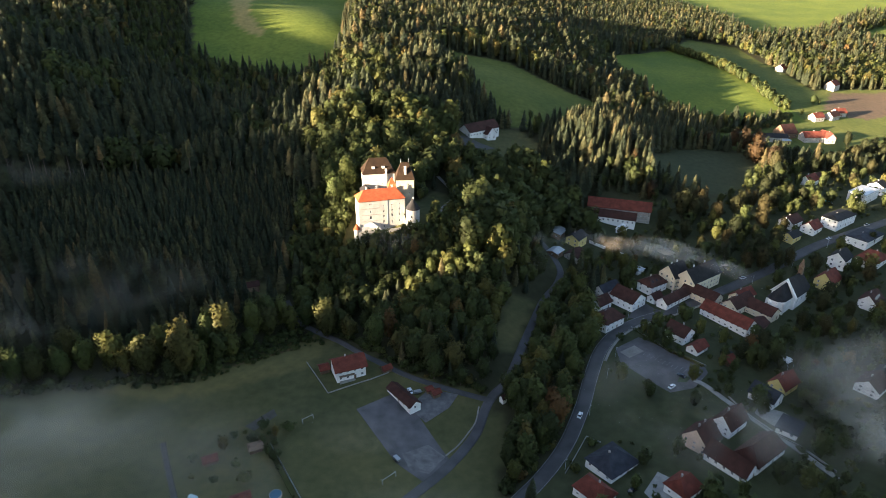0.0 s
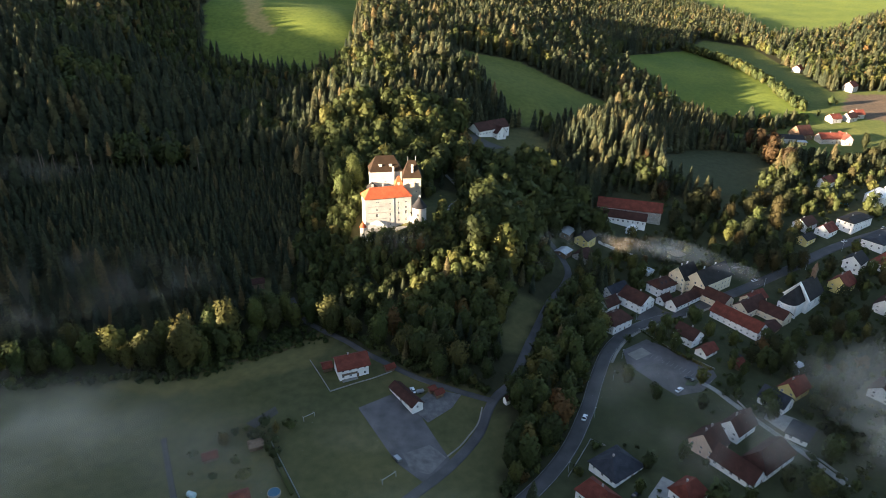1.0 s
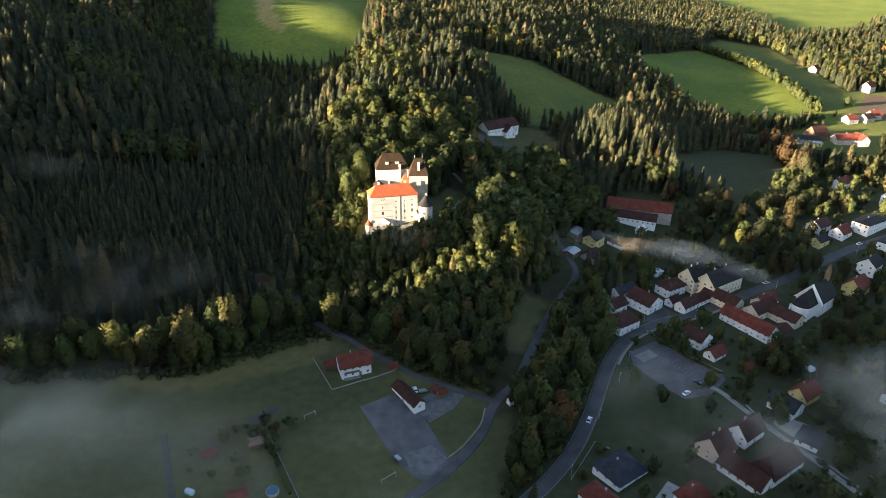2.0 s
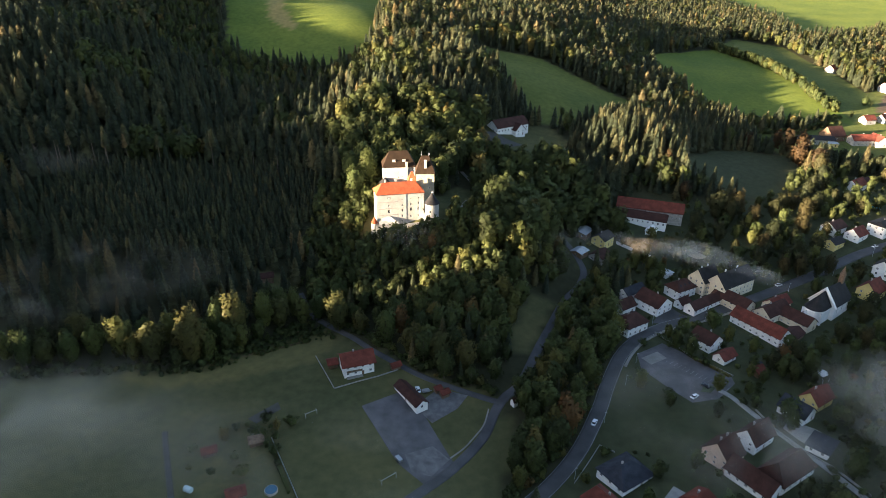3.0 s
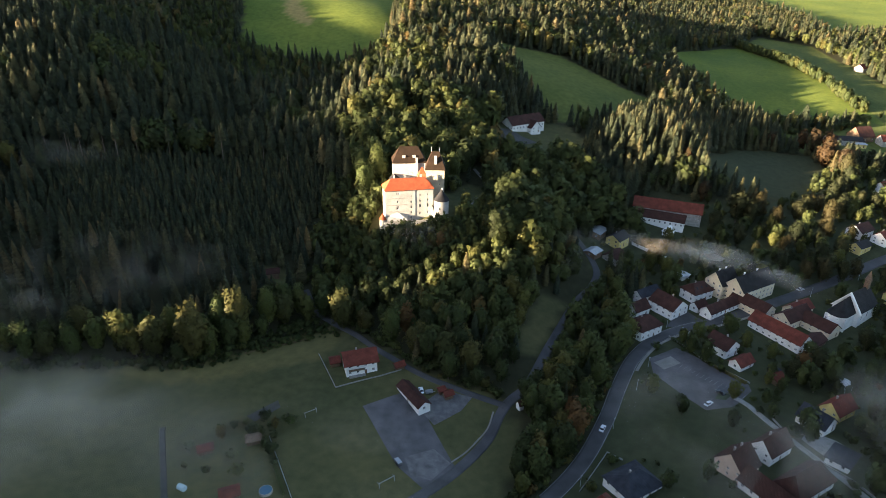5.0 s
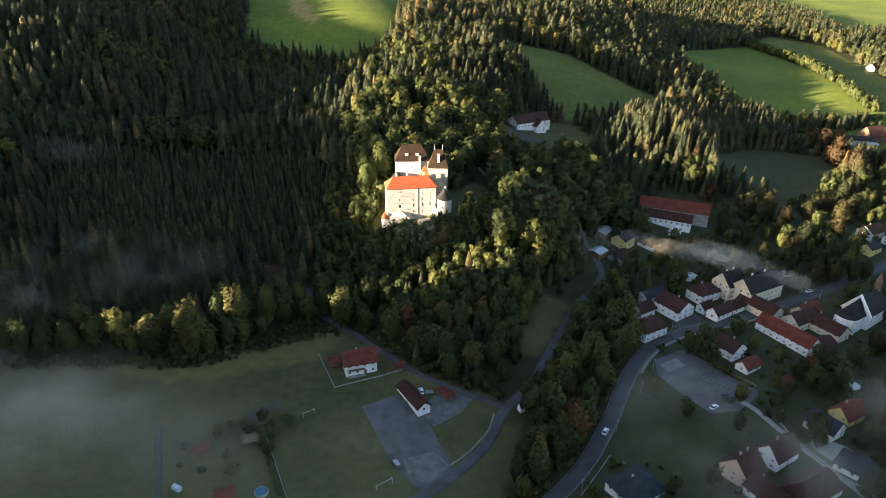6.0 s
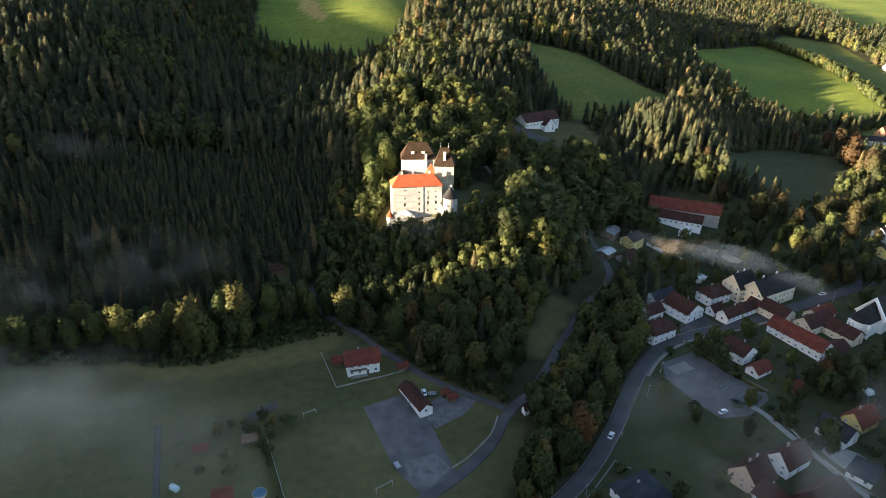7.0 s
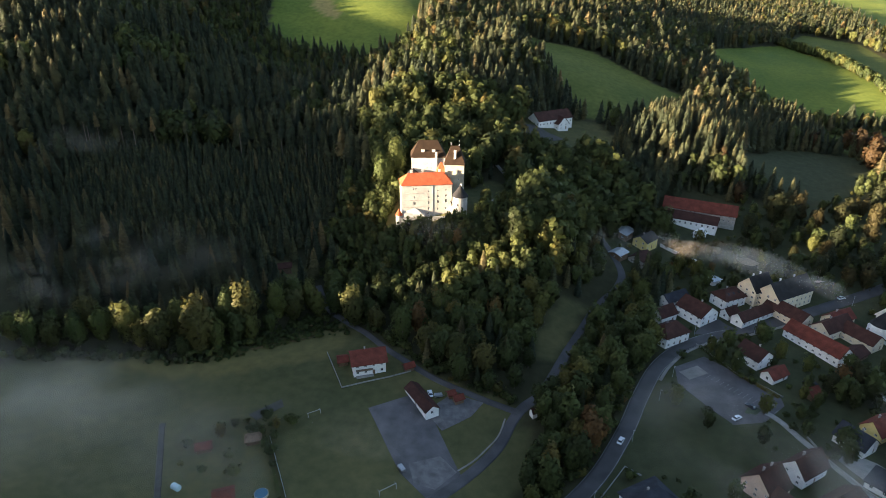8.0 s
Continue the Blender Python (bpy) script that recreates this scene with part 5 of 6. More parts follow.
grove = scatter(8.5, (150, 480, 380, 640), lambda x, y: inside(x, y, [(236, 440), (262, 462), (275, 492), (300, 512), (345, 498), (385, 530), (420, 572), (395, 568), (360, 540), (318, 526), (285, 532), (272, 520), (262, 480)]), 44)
# tint skewed to the dark end as well, standing in for the belt's shade
grow("broadleaf_wood", grove, BRO_MID, (0.55, 0.95), M_SHADE_TONE, "belt of broadleaf trees between village and fields, leaves darkened for shade", 58, (1.3, 3.0))
bank_shrubs = scatter(5.0, (230, 380, 590, 660), lambda x, y: near_line(x, y, [(236, 600), (262, 606), (300, 616), (345, 642)], 9), 49)
grow("field_shrubs", bank_shrubs, BUSH, (0.8, 2.2), M_BRO, "dark shrubs on the bank below the field", 68, (1.3, 3.0))
BUSHES = [(-98, 266), (-103, 254), (-89, 251), (-105, 244), (-112, 242), (-83, 259), (-74, 270), (-116, 239), (-88, 270), (-122, 240), (-128, 237), (-95, 258), (-109, 249), (-81, 276), (121, 279), (129, 275), (108, 280), (111, 276), (92, 276)]
CROWN_U = [template_mesh("crown", t, M_BRO1) for t in BUSH]
TRUNK_U = [template_mesh("trunk", stem(2.2, 0.09, 3, 1.2, 320 + k), M_BARK) for k in range(4)]
single_trees("bush", BUSHES, CROWN_U, TRUNK_U, (0.7, 1.4), "leafy green bush at the meadow's edge", "bushes", 57)

BANK = [(-134, 226), (-118, 231), (-104, 239), (-92, 249), (-80, 259), (-68, 267), (-56, 268), (-66, 278), (-78, 280), (-92, 268), (-106, 254), (-124, 244), (-140, 236)]
weeds = scatter(2.1, (-145, -50, 220, 285), lambda x, y: inside(x, y, BANK) & ~near_line(x, y, LANE, 2.6), 45)
weeds = weeds[np.random.default_rng(46).uniform(size=len(weeds)) < 0.6]
grow("tall_weeds", weeds, [broadleaf(260 + k, 1.6, 1.5, 34, 0.7, 0.0) for k in range(4)], (0.4, 1.5), M_FRESH, "tall weeds and brambles on the grass bank", 47)

# undergrowth along the wood's edges, and shrubs of the gardens
edge_pts = scatter(3.0, (-200, 100, 150, 340), lambda x, y: ~near_line(x, y, LANE, 2.6) & ~near_line(x, y, SIDE, 3) & ~near_line(x, y, MAIN, 4.6)
                   & (near_line(x, y, [(-200, 206), (-166, 221), (-146, 228), (-123, 234), (-102, 248), (-84, 268), (-72, 280)], 2.4) | near_line(x, y, [(p[0] - 2, p[1] + 5) for p in LANE], 4)
                      | near_line(x, y, [(p[0] + 5, p[1] - 2) for p in SIDE[6:10]], 3.4) | near_line(x, y, [(p[0] - 6, p[1] + 3) for p in MAIN[1:7]], 3)), 61)
grow("undergrowth", edge_pts, BUSH, (0.6, 1.6), M_BRO, "leafy undergrowth along the edge of the wood", 62)


def clear_of_plots(x, y, extra=1.5):
    res = np.ones(np.shape(x), bool)
    for px, py, pr in PLOTS:
        res &= (x - px) ** 2 + (y - py) ** 2 > (pr + extra) ** 2
    return res


PAVED = [[(84, 255), (96, 278), (128, 248), (118, 232), (103, 230)], [(99, 296), (112, 318), (126, 303)], [(160, 290), (150, 320), (185, 330), (205, 310), (180, 280)]]
garden = scatter(6.5, (50, 340, 150, 500), lambda x, y: inside(x, y, TOWN) & ~near_line(x, y, MAIN, 7) & ~near_line(x, y, SIDE, 6) & clear_of_plots(x, y) & ~inside(x, y, PAVED[0]) & ~inside(x, y, PAVED[1]) & ~inside(x, y, PAVED[2])
                 & ~inside(x, y, [(62, 205), (70, 240), (100, 232), (112, 215), (96, 200), (72, 204)]) & in_view(x, y), 63)
lot = np.random.default_rng(64).uniform(size=len(garden))
grow("garden_shrubs", garden[lot < 0.55], BUSH, (0.5, 1.3), M_BRO, "shrubs and hedges of the village gardens", 65)
grow("garden_trees", garden[lot > 0.76], BRO_FAR, (0.45, 0.9), M_BRO, "small trees of the village gardens", 66)


# ---- the church ----
def prism(poly, z0, z1):
    bm = bmesh.new()
    lo, hi = [bm.verts.new((x, y, z0)) for x, y in poly], [bm.verts.new((x, y, z1)) for x, y in poly]
    for k in range(len(poly)):
        l = (k + 1) % len(poly)
        bm.faces.new([lo[k], lo[l], hi[l], hi[k]])
    bm.faces.new(hi), bm.faces.new(lo[::-1])
    return bm


def church():
    z0 = g(192, 309)
    ob = thing("church", pose(188.8, 303.5, z0, 0, 0, 40), "white village church with a steep dark roof and wooden ridge turret", "church")
    # choir towards the valley, in its own frame: x along the nave, y across
    n = 8
    apse = [(-0.5 - 4.6 * math.sin(math.pi * k / n) , 4.6 - 4.6 * math.cos(math.pi * k / n) + 0.4) for k in range(n + 1)]
    choir = [(7, 0.4)] + apse + [(7, 9.6)]
    choir = choir[::-1]
    bm = prism(choir, -1.5, 7.5)
    part("choir_wall", bm, M_PLASTER, ob)
    bm = bmesh.new()
    rim = [bm.verts.new((x + (0.5 if x > 6 else -0.35), y + (0.4 if y > 5 else -0.4), 7.4)) for x, y in choir]
    a, b = bm.verts.new((1.6, 5, 14.6)), bm.verts.new((7.5, 5, 15.2))
    m = len(choir)
    for k in range(m - 1):
        bm.faces.new([rim[k], rim[k + 1], a])
    bm.faces.new([rim[0], a, b])
    bm.faces.new([rim[m - 1], b, a])
    bm.faces.new([rim[0], b, rim[m - 1]])
    bm.faces.new(rim[::-1])
    bmesh.ops.recalc_face_normals(bm, faces=bm.faces[:])
    part("choir_roof", bm, M_TDARK, ob)
    # nave behind with a raised white gable
    bm = bmesh.new()
    for p0, p1 in (((7, -1.5), (25, -1.5)), ((25, -1.5), (25, 11.5)), ((25, 11.5), (7, 11.5)), ((7, 11.5), (7, -1.5))):
        ln = (Vector(p1) - Vector(p0)).length
        ops = [(ln * f, 3.0, 1.2, 3.4) for f in (0.2, 0.5, 0.8)] if ln > 15 else []
        wall_side(bm, p0, p1, -1.5, 8.0, [(m2 - w / 2, m2 + w / 2, z, z + h) for m2, z, w, h in ops])
        for m2, z, w, h in ops:
            add_window(ob, p0, p1, m2, z, w, h)
    for x in (7, 25):
        bm.faces.new([bm.verts.new(v) for v in ((x, -1.5, 8.0), (x, 11.5, 8.0), (x, 5, 15.6))])
    part("nave_wall", bm, M_PLASTER, ob)
    bm = solid_roof(17.0, 13, 8.0, 7.6, 0.5, 0, "u")
    bm.transform(Matrix.Translation((8.2, -1.5, 0)))
    part("nave_roof", bm, M_TDARK, ob)
    bm = bmesh.new()
    for s in (-1, 1):
        prof = [(5 + s * 7.4, 7.2), (5, 17.0), (5, 15.6), (5 + s * 6.4, 7.2)]
        lo, hi = [bm.verts.new((6.3, y, z)) for y, z in prof], [bm.verts.new((7.7, y, z)) for y, z in prof]
        for k in range(4):
            l = (k + 1) % 4
            bm.faces.new([lo[k], lo[l], hi[l], hi[k]])
        bm.faces.new(lo[::-1]), bm.faces.new(hi)
    bmesh.ops.recalc_face_normals(bm, faces=bm.faces[:])
    part("gable_coping", bm, M_PLASTER, ob, "raised white gable coping")
    bm = box(22.2, 24.4, 3.9, 6.1, 13.5, 19.5)
    part("ridge_turret", bm, M_WOOD, ob, "brown wooden ridge turret")
    bm = bmesh.new()
    bmesh.ops.create_cone(bm, cap_ends=True, segments=8, radius1=1.7, radius2=0.02, depth=5, matrix=Matrix.Translation((23.3, 5, 22)))
    part("spire", bm, M_WOOD, ob)
    for k in range(1, n, 2):
        x, y = apse[k]
        d = Vector((x - 0.5, y - 5)).normalized()
        bm = box(-0.4, 0.4, -0.3, 0.9, -1.5, 6.2)
        bm.transform(Matrix.Translation((x, y, 0)) @ Matrix.Rotation(math.atan2(d.y, d.x) - math.pi / 2, 4, "Z"))
        part("buttress", bm, M_PLASTER, ob)


church()


# ---- morning mist: thin veils over the ground ----
def mist_material(strength, scale, cut):
    m, nt, b = nodes_of("mist")
    nt.nodes.remove(b)
    pos = nt.nodes.new("ShaderNodeNewGeometry").outputs["Position"]
    n = noise_of(nt, scale, 4, pos)
    n.inputs["Roughness"].default_value = 0.5
    n.inputs["Distortion"].default_value = 0.6
    r = ramp_of(nt, [(cut, (0, 0, 0)), (min(0.95, cut + 0.42), (1, 1, 1))])
    r.color_ramp.interpolation = "EASE"
    nt.links.new(n.outputs[0], r.inputs[0])
    at = nt.nodes.new("ShaderNodeAttribute")
    at.attribute_name = "soft"
    mul = nt.nodes.new("ShaderNodeMath")
    mul.operation = "MULTIPLY"
    nt.links.new(r.outputs[0], mul.inputs[0])
    nt.links.new(at.outputs["Fac"], mul.inputs[1])
    mul2 = nt.nodes.new("ShaderNodeMath")
    mul2.operation = "MULTIPLY"
    mul2.inputs[1].default_value = strength
    nt.links.new(mul.outputs[0], mul2.inputs[0])
    df, tl, tp = nt.nodes.new("ShaderNodeBsdfDiffuse"), nt.nodes.new("ShaderNodeBsdfTranslucent"), nt.nodes.new("ShaderNodeBsdfTransparent")
    df.inputs[0].default_value = tl.inputs[0].default_value = (0.95, 0.81, 0.64, 1)
    a, c = nt.nodes.new("ShaderNodeMixShader"), nt.nodes.new("ShaderNodeMixShader")
    a.inputs[0].default_value = 0.4
    nt.links.new(df.outputs[0], a.inputs[1]), nt.links.new(tl.outputs[0], a.inputs[2])
    nt.links.new(mul2.outputs[0], c.inputs[0])
    nt.links.new(tp.outputs[0], c.inputs[1]), nt.links.new(a.outputs[0], c.inputs[2])
    nt.links.new(c.outputs[0], nt.nodes["Material Output"].inputs[0])
    return m


def mist(cx, cy, sx, sy, angle, heights, strength, label, scale=0.03, cut=0.3, n=28):
    """A bank of mist: a few thin veils above one another that fade out to their rims."""
    u = np.linspace(-1, 1, n)
    gu, gv = np.meshgrid(u, u)
    c, s = math.cos(radians(angle)), math.sin(radians(angle))
    V, F, A = [], [], []
    i = np.arange((n - 1) ** 2)
    a = (i // (n - 1)) * n + i % (n - 1)
    quad = np.stack([a, a + 1, a + n + 1, a + n], -1)
    keep = (np.clip(1 - gu ** 2 - gv ** 2, 0, 1).ravel()[quad] > 0).any(1)
    quad = quad[keep]
    for k, h in enumerate(heights):
        x = cx + gu * sx * c - gv * sy * s
        y = cy + gu * sx * s + gv * sy * c
        rr = np.clip(1 - gu ** 2 - gv ** 2, 0, 1)
        soft = rr ** 2.2
        z = height(x, y) + h * (0.9 + 0.1 * soft) + 1.5 * np.sin(x * 0.07 + k) * np.cos(y * 0.09 + 2 * k)
        V.append(np.stack([x, y, z], -1).reshape(-1, 3))
        F.append(quad + k * n * n)
        A.append(soft.ravel())
    ob = mesh_np("mist", np.vstack(V), np.vstack(F), mist_material(strength, scale, cut))
    ob.data.attributes.new("soft", "FLOAT", "POINT").data.foreach_set("value", np.concatenate(A).astype(np.float32))
    ob.data.shade_smooth()
    return tagged(ob, label, "mist", kind="stuff")


mist(-150, 180, 90, 52, 12, (5, 11), 0.29, "pale morning mist lying over the meadow", 0.02, 0.33)
mist(-55, 184, 68, 40, 0, (6,), 0.17, "thin morning mist over the sports lawn", 0.025, 0.33)
mist(-10, 150, 60, 24, 10, (8,), 0.22, "low mist over the lawn's near end", 0.03, 0.33)
mist(-176, 252, 70, 26, 25, (17, 22), 0.13, "mist drifting through the spruce wood", 0.05, 0.42)
mist(-140, 268, 60, 14, 28, (20,), 0.16, "wisp of mist over the edge of the wood", 0.06, 0.42)
mist(-240, 340, 46, 20, 30, (10,), 0.12, "wisp of mist at the edge of the plantation", 0.04, 0.36)
mist(108, 349, 36, 13, -18, (18, 22), 0.38, "wisp of mist over the village roofs", 0.045, 0.33)
mist(136, 338, 34, 14, -33, (18, 23), 0.42, "wisp of mist over the village roofs", 0.045, 0.33)
mist(160, 320, 30, 13, -50, (19,), 0.42, "thin end of the mist over the village road", 0.05, 0.33)
mist(195, 236, 66, 34, 30, (14, 19), 0.32, "drifting mist over the gardens of the village", 0.032, 0.38)
mist(168, 190, 60, 34, 20, (14, 20), 0.36, "drifting mist over the gardens beside the farm", 0.034, 0.38)
mist(112, 192, 46, 26, 20, (15,), 0.36, "thin mist over the farm roofs", 0.04, 0.36)
mist(86, 226, 30, 26, 20, (6, 11), 0.26, "thin mist over the field beside the road", 0.04, 0.34)
mist(-28, 314, 28, 11, 0, (18,), 0.16, "wisp of mist below the castle wall", 0.05, 0.36)
mist(60, 335, 34, 13, 60, (18,), 0.22, "wisp of mist over the lane", 0.05, 0.36)


# ---- sports lawn, yards and gardens ----
def wall_line(name, pts, label, h=0.55, thick=0.22, material=None, category="garden wall"):
    ob = thing(name, pose(0, 0, 0), label, category)
    for a, b in zip(pts, pts[1:]):
        bar("wall_piece", a, b, thick, -0.5, h, material or M_CONCRETE, "", parent=ob)
        if "category" in ob.children[-1]:
            del ob.children[-1]["category"]
    return ob


wall_line("garden_wall", [(-64.3, 253.4), (-49.9, 229.1), (-39.5, 234.8), (-32, 238.5), (-24, 243.4)], "low white wall round the garden of the house")
wall_line("garden_wall", [(49.2, 188.6), (61.2, 208.1), (66.4, 204.2)], "low pale concrete wall beside the road", 0.6, 0.25, M_CONCRETE)
wall_line("garden_wall", [(100.4, 288), (111.8, 266.8), (126.7, 252.2)], "low grey wall above the parking ground", 0.7, 0.3, M_CONCRETE)
wall_line("garden_fence", [(-67.9, 198.2), (-60.2, 186), (-50.7, 170.8), (-46, 163)], "pale wire fence along the allotment", 1.1, 0.08, M_METAL, "fence")
wall_line("hedge", [(-68.8, 197), (-61.4, 184.6), (-52.5, 170)], "clipped dark green hedge along the allotment", 1.0, 1.1, M_BRO1, "hedge")
wall_line("hedge", [(101.5, 286), (113, 264.6), (125, 251.6)], "clipped dark hedge above the parking ground", 1.1, 1.4, M_BRO1, "hedge")


def goal(a, b, h, label):
    """A goal frame of white tubes with stays behind."""
    a, b = Vector(a), Vector(b)
    d = (b - a).normalized()
    back = Vector((-d.y, d.x))
    ob = thing("goal", pose(a.x, a.y, g(a.x, a.y)), label, "goal", "goals on the lawn")
    w = (b - a).length
    rot = Matrix.Rotation(math.atan2(d.y, d.x), 4, "Z")
    for nm, q in (("post", (-0.09, 0.09, -0.09, 0.09, -0.3, h)), ("post", (w - 0.09, w + 0.09, -0.09, 0.09, -0.3, h)), ("crossbar", (-0.09, w + 0.09, -0.09, 0.09, h, h + 0.18)),
                  ("stay", (-0.05, 0.05, 0.09, 1.3, h * 0.85, h * 0.85 + 0.08)), ("stay", (w - 0.05, w + 0.05, 0.09, 1.3, h * 0.85, h * 0.85 + 0.08))):
        bm = box(*q)
        bm.transform(rot)
        part(nm, bm, M_PAINT, ob)


goal((-57.4, 210.2), (-53.6, 213.4), 2.1, "white goal frame on the misty lawn")
goal((-21, 177.8), (-16.4, 182.2), 2.1, "white goal frame behind the court")


def car(x, y, angle, paint, label, L=4.3, W=1.8):
    """A saloon: shaped body, glazed cabin, four wheels, lamps."""
    ob = thing("car", pose(x, y, g(x, y) + 0.16, 0, 0, angle), label, "car", "cars")
    bm = bmesh.new()
    prof = [(-L / 2, 0.3), (-L / 2 + 0.05, 0.8), (-L / 2 + 0.9, 0.95), (L / 2 - 1.3, 0.92), (L / 2 - 0.1, 0.72), (L / 2, 0.3)]
    lo, hi = [bm.verts.new((px, -W / 2, pz)) for px, pz in prof], [bm.verts.new((px, W / 2, pz)) for px, pz in prof]
    n = len(prof)
    for k in range(n):
        l = (k + 1) % n
        bm.faces.new([lo[k], lo[l], hi[l], hi[k]])
    bm.faces.new(lo[::-1]), bm.faces.new(hi)
    bmesh.ops.recalc_face_normals(bm, faces=bm.faces[:])
    bmesh.ops.bevel(bm, geom=bm.edges[:], offset=0.07, segments=2, affect="EDGES")
    part("body", bm, paint, ob)
    bm = bmesh.new()
    base = [(-L / 2 + 0.5, 0.9), (L / 2 - 1.3, 0.9), (L / 2 - 2.0, 1.4), (-L / 2 + 0.95, 1.42)]
    lo = [bm.verts.new((px, -W / 2 + (0.1 if pz < 1 else 0.28), pz)) for px, pz in base]
    hi = [bm.verts.new((px, W / 2 - (0.1 if pz < 1 else 0.28), pz)) for px, pz in base]
    for k in range(4):
        l = (k + 1) % 4
        bm.faces.new([lo[k], lo[l], hi[l], hi[k]])
    bm.faces.new(lo[::-1]), bm.faces.new(hi)
    bmesh.ops.recalc_face_normals(bm, faces=bm.faces[:])
    part("cabin_glass", bm, M_GLASS, ob, "dark car glass")
    part("roof", box(-L / 2 + 1.0, L / 2 - 2.05, -W / 2 + 0.3, W / 2 - 0.3, 1.42, 1.48), paint, ob)
    for wx in (-L / 2 + 0.8, L / 2 - 0.85):
        for wy in (-W / 2 + 0.05, W / 2 - 0.05):
            bm = bmesh.new()
            bmesh.ops.create_cone(bm, cap_ends=True, segments=14, radius1=0.32, radius2=0.32, depth=0.2, matrix=Matrix.Translation((wx, wy, 0.32)) @ Matrix.Rotation(radians(90), 4, "X"))
            part("wheel", bm, M_RUBBER, ob)
    for wy in (-0.6, 0.6):
        part("headlight", box(L / 2 - 0.12, L / 2 + 0.02, wy - 0.18, wy + 0.18, 0.55, 0.7), M_PAINT, ob)
    return ob


M_RUBBER = plain("tyre_rubber", (0.02, 0.02, 0.02), 0.9, 0.1, 2, 8, 0)
M_CARW = plain("white_car_paint", (0.75, 0.76, 0.78), 0.25, 0.03, 1, 8, 0)
M_CARD = plain("dark_car_paint", (0.03, 0.035, 0.045), 0.25, 0.05, 1, 8, 0)
M_CARS = plain("silver_car_paint", (0.35, 0.36, 0.38), 0.3, 0.05, 1, 8, 0, 0.6)
car(60.8, 220.2, 65, M_CARW, "white car driving on the main road")
car(112, 243.5, 130, M_CARD, "dark car on the parking ground")
car(105, 235.6, 40, M_CARW, "white car at the edge of the parking ground")
car(243.8, 359.8, 120, M_CARW, "white car parked beside a house")
car(72, 177, 40, M_CARD, "dark car in the yard of the bungalow")
car(-3, 231.5, 100, M_CARS, "silver car in the gravel yard")
car(255, 384, 30, M_CARW, "white car on the village street")
car(290, 402, 30, M_CARS, "silver car on the village street")
car(181, 340, 30, M_CARW, "white car beside the main road")


def street_lamp(x, y, label="slim grey street lamp with a pale head"):
    ob = thing("street_lamp", pose(x, y, g(x, y)), label, "street lamp", "street lamps")
    bm = bmesh.new()
    bmesh.ops.create_cone(bm, cap_ends=True, segments=8, radius1=0.09, radius2=0.06, depth=5.6, matrix=Matrix.Translation((0, 0, 2.5)))
    part("pole", bm, M_METAL, ob)
    bm = box(-0.25, 0.55, -0.2, 0.2, 5.25, 5.45)
    bmesh.ops.bevel(bm, geom=bm.edges[:], offset=0.05, segments=2, affect="EDGES")
    part("lamp_head", bm, M_PAINT, ob, "pale lamp head")


for x, y in ((64.9, 220.5), (77.5, 243.5), (85.4, 260.5), (49.6, 191), (106, 287.6), (101, 296.5), (128, 299), (150, 322), (184, 334), (216, 352), (248, 373)):
    street_lamp(x, y)

# low sheds, tank and pools
house("shed", (-90.6, 186.4), 28, 5.0, 3.6, 2.2, 1.3, M_TRED, M_WOOD, "wooden allotment shed with a red roof", floors=1, chimneys=0, sides="u", category="shed", gap=3.4, win=(0.8, 0.8))
house("shed", (-74.6, 192.8), 24, 5.0, 4.0, 2.0, 0.6, M_WOOD, M_WOOD, "weathered flat-roofed allotment shed", floors=1, chimneys=0, sides="", category="shed", inset=0.5)
house("shed", (-72, 164), 28, 6.0, 4.5, 2.4, 1.2, M_TRED, M_WOOD, "wooden garden house with a dark red roof", floors=1, chimneys=0, sides="", category="shed")
house("shed", (-5.6, 230.5), 36, 2.6, 2.4, 2.2, 0.8, M_TRED, M_WOOD, "small grey hut with a red roof in the yard", floors=1, chimneys=0, sides="", category="shed")
house("shed", (-55.5, 243), 24, 4.0, 5.0, 2.3, 1.2, M_TRED, M_WOOD, "open wooden garden shed with a red roof", floors=1, chimneys=0, sides="", category="shed")
house("shed", (137.5, 252), 36, 5.5, 5, 2.4, 1.8, M_TRED, M_WOOD, "small wooden shed with a red-brown roof", floors=1, chimneys=0, sides="", category="shed")
house("shed", (139.5, 259.5), 36, 3.6, 3.2, 2.2, 0.5, M_TGREY, M_WOOD, "small slate-blue flat shed", floors=1, chimneys=0, sides="", category="shed", inset=0.4)
house("shed", (119, 344), 38, 6, 5, 2.6, 0.5, M_METAL, M_PLASTER, "white flat-roofed garage beside a lawn", floors=1, chimneys=0, sides="", category="shed", inset=0.4)
house("shed", (124, 398), 60, 6, 6, 3.0, 2.2, M_PLASTER, M_PLASTER, "small white gabled hut in the farmyard", floors=1, chimneys=0, sides="", category="shed")
house("house", (143.4, 220.6), 38, 9, 11, 3.8, 3.8, M_TGREY, M_PLASTER, "house with a dark slate roof beside the garden path", axis="v", skylights=2)
paved("pavement", [(135, 218.5), (139.5, 224), (148, 219.5), (150, 217), (141, 208.5), (138.3, 212.3)], M_CONCRETE, "grey paved terrace before the slate-roofed house", 0.14)
house("house", (205, 218), 36, 13, 10, 3.8, 3.4, M_TBROWN, M_PLASTER, "house with a brown roof half hidden by mist")
house("house", (207, 240), 38, 10, 8, 3.6, 3.2, M_TDARK, M_PLASTER, "house with a dark roof in the mist")
house("house", (330, 452), 38, 14, 11, 6, 3, M_TDARK, M_PLASTER, "white house with a dark roof at the village's edge")
